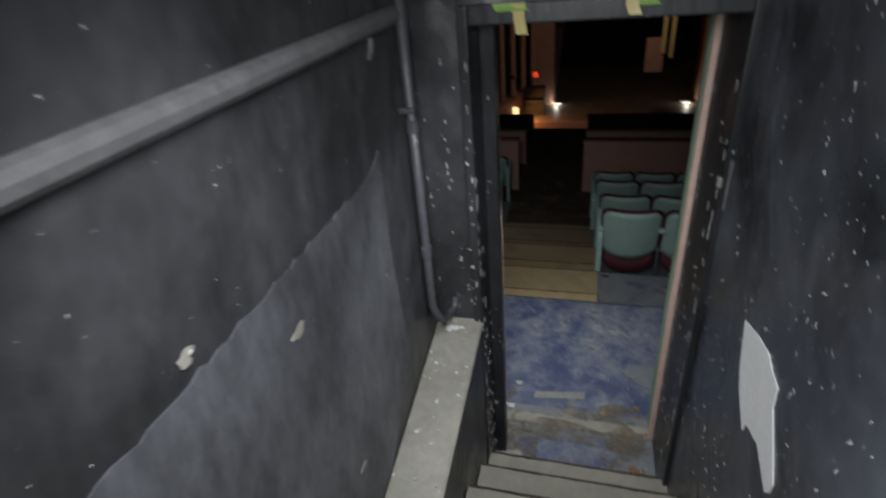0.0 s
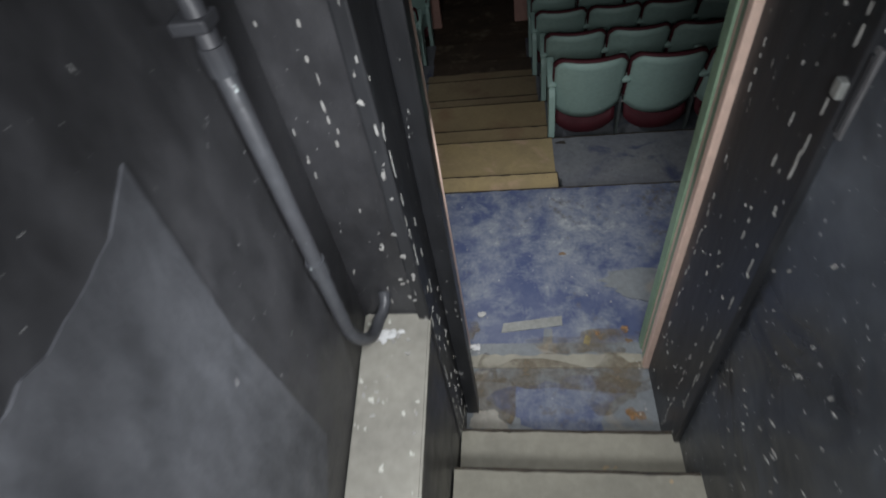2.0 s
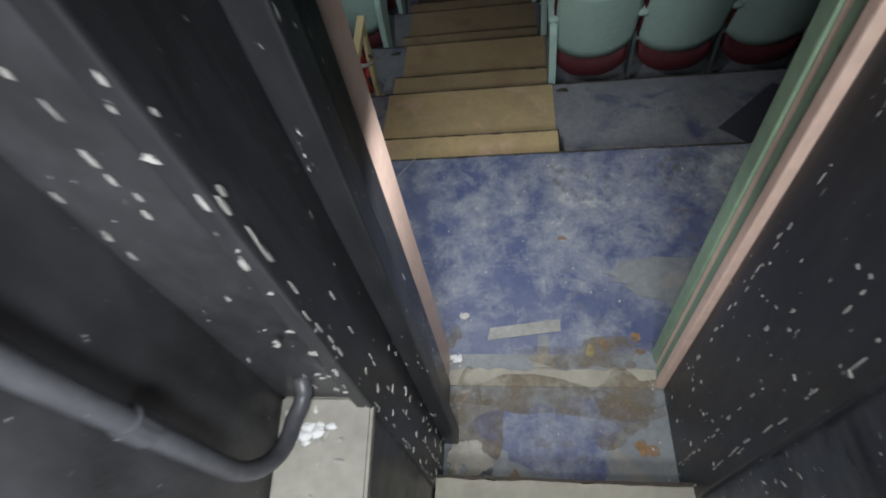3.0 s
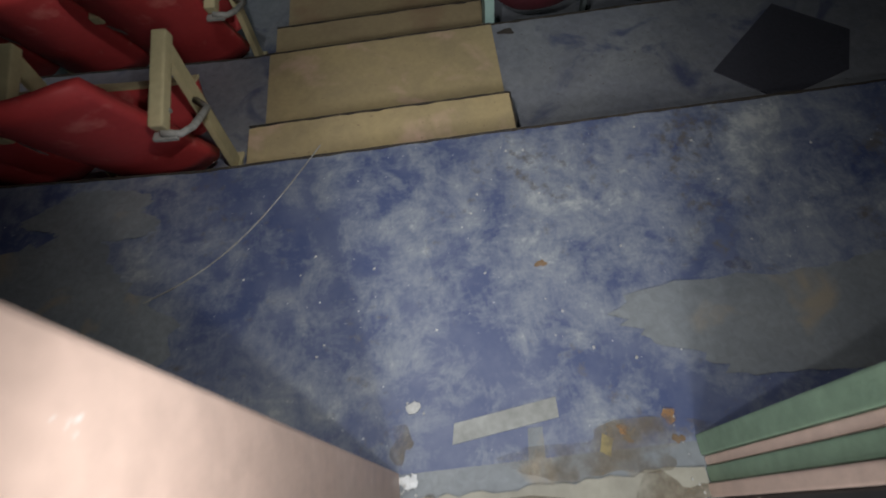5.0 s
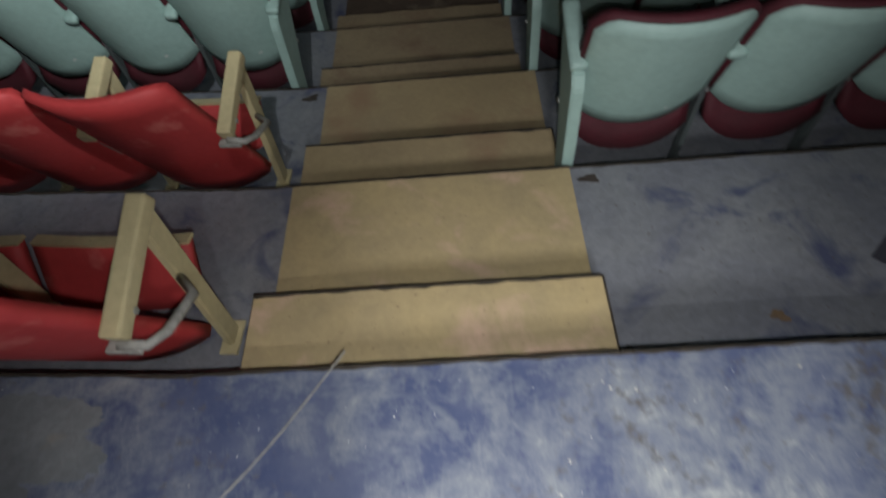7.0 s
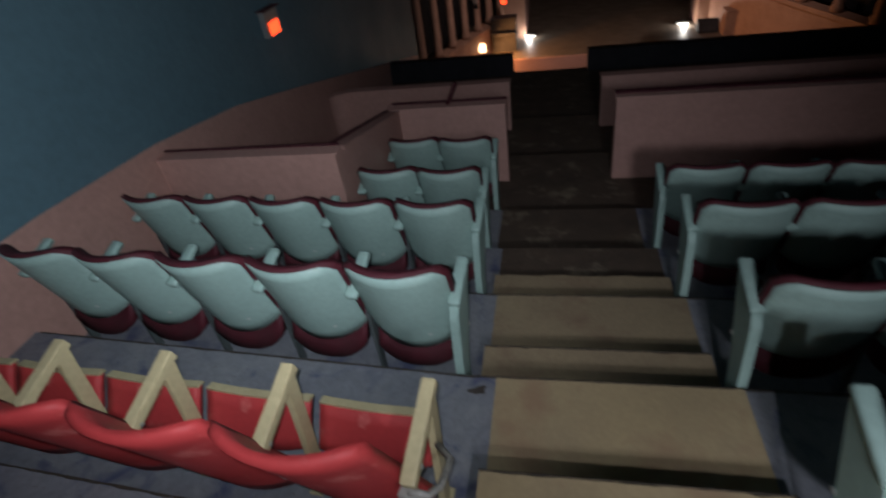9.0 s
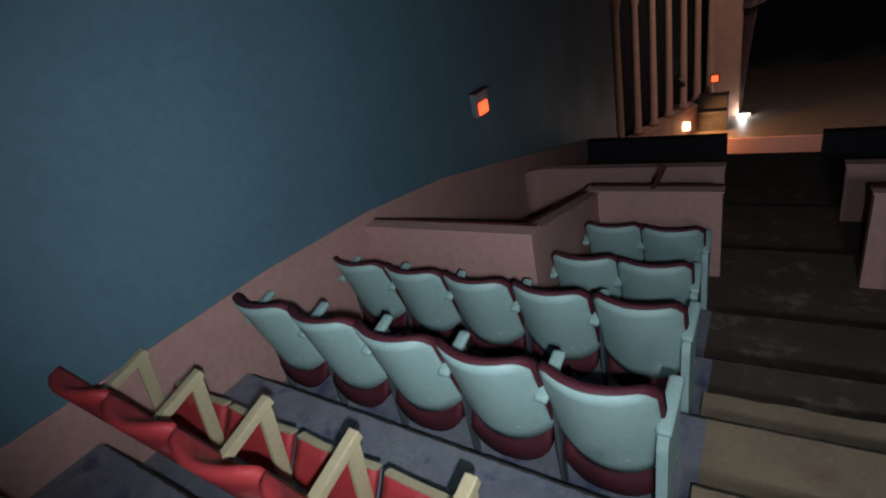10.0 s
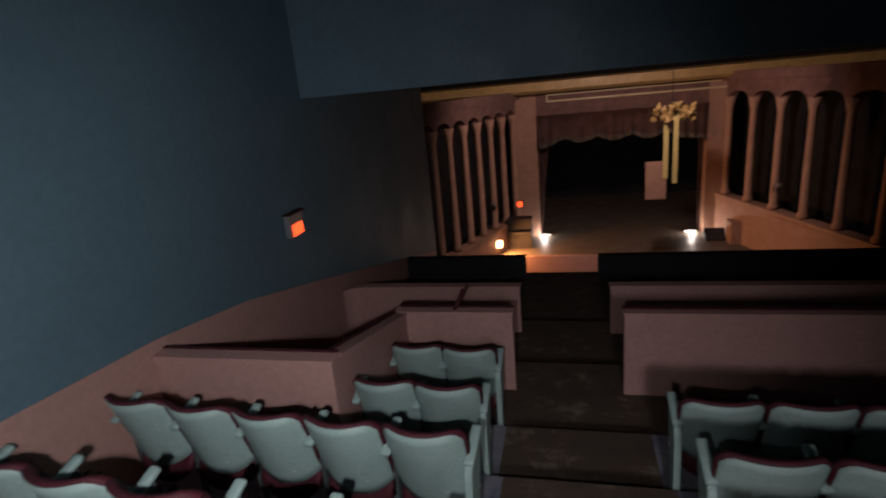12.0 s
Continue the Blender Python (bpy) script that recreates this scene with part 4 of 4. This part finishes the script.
setting("trim_threshold_strip", wavy_slab(-0.45, 0.345, -1.235, -1.165, 0.0, 0.005, 5, 0.008), STEP, "worn brown strip of bare floor under the door", "threshold")
for i, (x0, y0, x1, y1) in enumerate(((-0.30, -1.57, 0.16, -1.30), (-0.02, -1.42, 0.22, -1.27))):
    bm = bmesh.new()
    bm.faces.new([bm.verts.new((x, y, 0.0025 + 0.001 * i)) for x, y in blob((x0 + x1) / 2, (y0 + y1) / 2, (x1 - x0) / 2, (y1 - y0) / 2, 40 + i, 26, 0.3)])
    setting("trim_blue_paint", bm, BLUE_FLOOR, "remains of blue floor paint in the doorway", "floor paint")

# ---- more of the stage ----
crate = thing("wooden_crate", "tan plywood crate standing beside the stage", "crate", at=(5.25, 20.6, -4.6))
part("body", box((-0.35, -0.3, 0.0), (0.35, 0.3, 0.75), 0.012), STONE, crate)
part("lid", box((-0.37, -0.32, 0.752), (0.37, 0.32, 0.80), 0.010), STONE, crate)
piano = thing("piano", "black upright piano standing in the dark beside the stage", "piano", at=(-2.55, 20.6, -4.6))
part("body", box((-0.45, -0.25, 0.0), (0.45, 0.25, 1.15), 0.02), DARK, piano)
part("key_shelf", box((-0.45, -0.45, 0.62), (0.45, -0.252, 0.72), 0.012), DARK, piano)
part("top_board", box((-0.47, -0.27, 1.152), (0.47, 0.27, 1.19), 0.010), DARK, piano)

# ---- flaked paint along the door jamb and coping ----
fl = random.Random(77)


def flake(name_label, cx, cy, cz, axis, r, mat, seed):
    pts = blob(0.0, 0.0, r, r * fl.uniform(0.5, 1.6), seed, 10, 0.6)
    if axis == "x":
        bm = prism([(cy + a, cz + b) for a, b in pts], "x", cx, cx + 0.002)
    elif axis == "y":
        bm = prism([(cx + a, cz + b) for a, b in pts], "y", cy - 0.002, cy)
    else:
        bm = prism([(cx + a, cy + b) for a, b in pts], "z", cz, cz + 0.003)
    part("flake", bm, mat, name_label)


flakes = tagged(new("trim_flaked_paint"), "pale plaster showing where paint has flaked off the jamb", "flaked paint", kind="structure")
for k in range(38):
    z = 0.06 + abs(fl.gauss(0, 0.42))
    flake(flakes, -0.455, fl.uniform(-1.63, -1.47), min(z, 2.1), "x", fl.uniform(0.003, 0.009), CHIP if k % 3 else CONCRETE, 100 + k)
for k in range(14):
    flake(flakes, fl.uniform(-0.53, -0.465), -1.6405, min(1.06 + abs(fl.gauss(0, 0.4)), 2.2), "y", fl.uniform(0.002, 0.006), CHIP, 200 + k)
for k in range(30):
    flake(flakes, 0.3595, fl.uniform(-1.62, -1.26), fl.uniform(0.05, 1.9), "x", fl.uniform(0.002, 0.006), CHIP, 300 + k)
for k in range(22):
    y = fl.uniform(-2.6, -1.66)
    flake(flakes, fl.uniform(-0.63, -0.475), y, 1.031 + (y + 1.62) * 0.2163, "z", fl.uniform(0.003, 0.008), CHIP, 400 + k)


def chip_line(count, place, axis, lo, hi, long):
    """Paint knocked off along an upright edge, in short strokes that thin out upwards."""
    for _ in range(count):
        z = lo + (hi - lo) * fl.random() ** 1.3
        x, y = place
        w, h = fl.uniform(0.001, 0.003), fl.uniform(0.004, long)
        lean = fl.uniform(-0.3, 0.3) * w
        u = (y if axis == "x" else x) + fl.uniform(-0.007, 0.007)
        pts = [(u - w, z - h * 0.7), (u + w * 0.4, z - h), (u + w + lean, z - h * 0.1), (u + w * 0.6 + lean, z + h * 0.8), (u - w * 0.5 + lean, z + h), (u - w * 1.2, z + h * 0.2)]
        part("flake", prism(pts, axis, *((x, x + 0.0015) if axis == "x" else (y - 0.0015, y))), CHIP, flakes)


chip_line(34, (-0.4551, -1.625), "x", 0.05, 2.1, 0.030)
chip_line(26, (-0.4551, -1.56), "x", 0.05, 1.5, 0.022)
chip_line(12, (-0.47, -1.6402), "y", 0.9, 2.2, 0.018)
chip_line(12, (-0.555, -1.6205), "y", 1.08, 2.1, 0.014)
chip_line(7, (-0.635, -1.6205), "y", 1.08, 2.0, 0.010)
chip_line(34, (0.3605, -1.60), "x", 0.04, 2.1, 0.030)
chip_line(22, (0.3605, -1.52), "x", 0.04, 1.6, 0.020)
chip_line(20, (0.3605, -1.30), "x", 0.3, 2.0, 0.018)
# scattered chips on the long walls, in loose clusters
for cy, cz, spread, count in ((-1.85, 0.75, 0.13, 26), (-2.15, 1.0, 0.16, 22), (-2.5, 1.65, 0.22, 18), (-1.8, 1.35, 0.2, 14), (-2.8, 1.2, 0.25, 16)):
    for k in range(count):
        y, z = fl.gauss(cy, spread), fl.gauss(cz, spread)
        r, a = fl.uniform(0.002, 0.008), fl.uniform(0.4, 1.2)
        c, e = math.cos(a) * r * fl.uniform(1.2, 3.0), math.sin(a) * r * 1.6
        pts = [(y - c, z + e), (y - c * 0.3 + r * 0.3, z + e * 0.6 + r * 0.3), (y + c, z - e), (y + c * 0.2 - r * 0.4, z - e * 0.5 - r * 0.3)]
        part("flake", prism(pts, "x", 0.3798, 0.3812), CHIP, flakes)


# ---- painted shadow lines along the edges of platforms and steps ----
def edge_shade_line(x0, x1, y, z, seed, line=None, width=0.007):
    """A thin uneven dark strip that stands in for the shadow line at an edge."""
    r = random.Random(seed)
    n = max(10, int((x1 - x0) / 0.04))
    xs = [x0 + (x1 - x0) * k / n for k in range(n + 1)]
    mid = [(line(x, y) if line else y) for x in xs]
    front = [(x, m + 0.001 + r.uniform(0, 0.003)) for x, m in zip(xs, mid)]
    back = [(x, m - width * r.uniform(0.5, 1.3)) for x, m in zip(xs, mid)]
    setting("trim_edge_shade", prism(front + back[::-1], "z", z - 0.03, z + 0.0035), SHADE_LINE, "dark strip painting the shadow line at the step edge", "worn edge")


# near-black brown that paints the shade at the edges
SHADE_LINE = material("edge_shade_dark", (0.03, 0.025, 0.02), 0.85, second=(0.07, 0.055, 0.04), scale=30, amount=0.4, coords="World")
edge_shade_line(-3.85, 3.0, 0.003, 0.0, 1, row_line)
for k in (1, 2, 3):
    edge_shade_line(-3.85, AISLE_L[k] - 0.03, EDGE[k] + 0.003, LEVEL[k], 10 + k, row_line, 0.008)
    edge_shade_line(AISLE_L[k] - 0.03, AISLE_R[k] + 0.005, EDGE[k] + 0.003, LEVEL[k] + 0.004, 20 + k, None, 0.005)
    edge_shade_line(AISLE_R[k] + 0.005, 3.0, EDGE[k] + 0.003, LEVEL[k], 30 + k, None, 0.008)
for k in (1, 2, 3):
    edge_shade_line(AISLE_L[k - 1] - 0.03, AISLE_R[k - 1], HALF[k - 1] + 0.004, (LEVEL[k - 1] + LEVEL[k]) / 2, 40 + k, None, 0.0045)
for y, z in ((-1.605, 0.16), (-1.82, 0.335), (-2.06, 0.51), (-2.29, 0.69)):
    edge_shade_line(-0.452, 0.38, y + 0.004, z, int(z * 1000), None, 0.008)


# ---- dirt of the doorway ----
OCHRE = material("ochre_dirt", (0.27, 0.215, 0.14), 0.85, second=(0.17, 0.145, 0.11), scale=14, amount=0.35, fine=50, bump=0.4, coords="World", rugged=0.7, broken=7)
ORANGE_STAIN = material("orange_rust", (0.42, 0.22, 0.08), 0.8, second=(0.28, 0.17, 0.08), scale=30, amount=0.3, coords="World", rugged=0.7, broken=18)
GREY_TILE = material("grey_filler", (0.40, 0.385, 0.34), 0.8, second=(0.30, 0.285, 0.25), scale=14, amount=0.3, fine=50, bump=0.3, coords="World")
for i, (cx, cy, rx, ry, mt, sd, ragged) in enumerate((
        (-0.08, -1.28, 0.36, 0.075, OCHRE, 61, 0.45), (0.22, -1.30, 0.14, 0.12, OCHRE, 62, 0.5), (-0.34, -1.36, 0.09, 0.16, OCHRE, 63, 0.45),
        (-0.36, -1.50, 0.075, 0.055, GREY_TILE, 64, 0.35), (0.27, -1.46, 0.035, 0.028, ORANGE_STAIN, 65, 0.5), (-0.20, -1.575, 0.022, 0.030, ORANGE_STAIN, 66, 0.5),
        (0.12, -1.10, 0.22, 0.07, OCHRE, 67, 0.5), (0.29, -1.03, 0.020, 0.018, ORANGE_STAIN, 68, 0.4), (0.16, -1.05, 0.014, 0.013, ORANGE_STAIN, 69, 0.4),
        (-0.44, -1.02, 0.030, 0.045, OCHRE, 70, 0.5), (0.62, -0.62, 0.03, 0.022, OCHRE, 71, 0.5))):
    bm = bmesh.new()
    bm.faces.new([bm.verts.new((x, y, 0.0055 + 0.0004 * i)) for x, y in blob(cx, cy, rx, ry, sd, 46, ragged)])
    setting("trim_floor_dirt", bm, mt, "brown dirt trodden into the painted floor", "dirt")
# crumbs of plaster along the foot of the walls and on the landing
crumb_rng = random.Random(55)
crumbs = bmesh.new()
for k in range(95):
    if k < 50:
        x, y, z = crumb_rng.choice((-0.44, 0.33)) + crumb_rng.gauss(0, 0.03), crumb_rng.uniform(-1.60, -1.0), 0.006
    else:
        x, y, z = crumb_rng.gauss(0.0, 0.7), crumb_rng.uniform(-1.05, -0.05), 0.001
    if not (-0.45 < x < 0.335) and y < -1.08:
        continue
    r = crumb_rng.uniform(0.0015, 0.005)
    g = bmesh.ops.create_icosphere(crumbs, subdivisions=1, radius=r)
    for v in g["verts"]:
        v.co = Vector((v.co.x * crumb_rng.uniform(0.7, 1.5) + x, v.co.y * crumb_rng.uniform(0.7, 1.5) + y, max(v.co.z, 0.0) * 0.6 + z))
tagged(link_mesh("plaster_crumbs", crumbs, DEBRIS), "tiny white plaster crumbs strewn over the floor", "crumbs", kind="stuff")

# dark strips painting the shaded gaps beside the half steps, and a curl of wire in the nearest one
for k in (1, 2):
    setting("trim_gap_shade", box((AISLE_R[k - 1] + 0.001, EDGE[k - 1] + 0.008, LEVEL[k]), (AISLE_R[k - 1] + 0.007, HALF[k - 1] + 0.004, (LEVEL[k - 1] + LEVEL[k]) / 2 + 0.002)), SHADE_LINE,
            "dark strip for the shaded gap beside the beige step", "joint")
curl = [(0.085 + 0.05 * t + 0.018 * math.sin(t * 7), 0.03 + 0.10 * t + 0.012 * math.cos(t * 9), LEVEL[1] + 0.006) for t in [i / 20 for i in range(21)]]
tagged(link_mesh("loose_wire", tube(curl, 0.003, 6), DARK_LEG), "short curl of dark wire lying by the beige step", "wire")


# ---- sconces on the arcades and a floor monitor on the stage ----
def sconce(x, y, z):
    e = thing("wall_sconce", "unlit dark metal sconce on a tan column", "sconce", "sconces of the arcades", at=(x, y, z))
    part("back_plate", box((-0.07, 0.0, -0.14), (0.07, 0.03, 0.14), 0.01), DARK, e)
    part("arm", tube([(0, 0.0, -0.05), (0, -0.10, -0.10), (0, -0.18, -0.04), (0, -0.18, 0.03)], 0.018, 8), DARK, e, smooth=True)
    part("shade", tube([(0, -0.18, 0.03), (0, -0.18, 0.08), (0, -0.18, 0.20)], [0.04, 0.09, 0.12], 12), FRINGE, e, "dull grey shade", smooth=True)
    return e


for x, y, z in ((-3.41, 19.80, -2.75), (5.76, 19.02, -2.35)):
    sconce(x, y, z)
monitor = thing("stage_monitor", "black wedge loudspeaker lying on the stage floor", "loudspeaker", at=(4.55, 21.0, -4.6))
part("cabinet", prism([(-0.25, 0.0), (0.25, 0.0), (0.25, 0.38), (0.10, 0.38)], "x", -0.35, 0.35, 0.012), DARK, monitor)
grille = bmesh.new()
add_box(grille, (-0.30, -0.19, 0.0), (0.30, 0.19, 0.012), 0.004)
grille.transform(Matrix.Translation((0.0, -0.085, 0.20)) @ Matrix.Rotation(math.atan2(0.38, 0.35), 4, "X"))
part("grille", grille, DARK_BLUE, monitor, "dark blue-black grille")
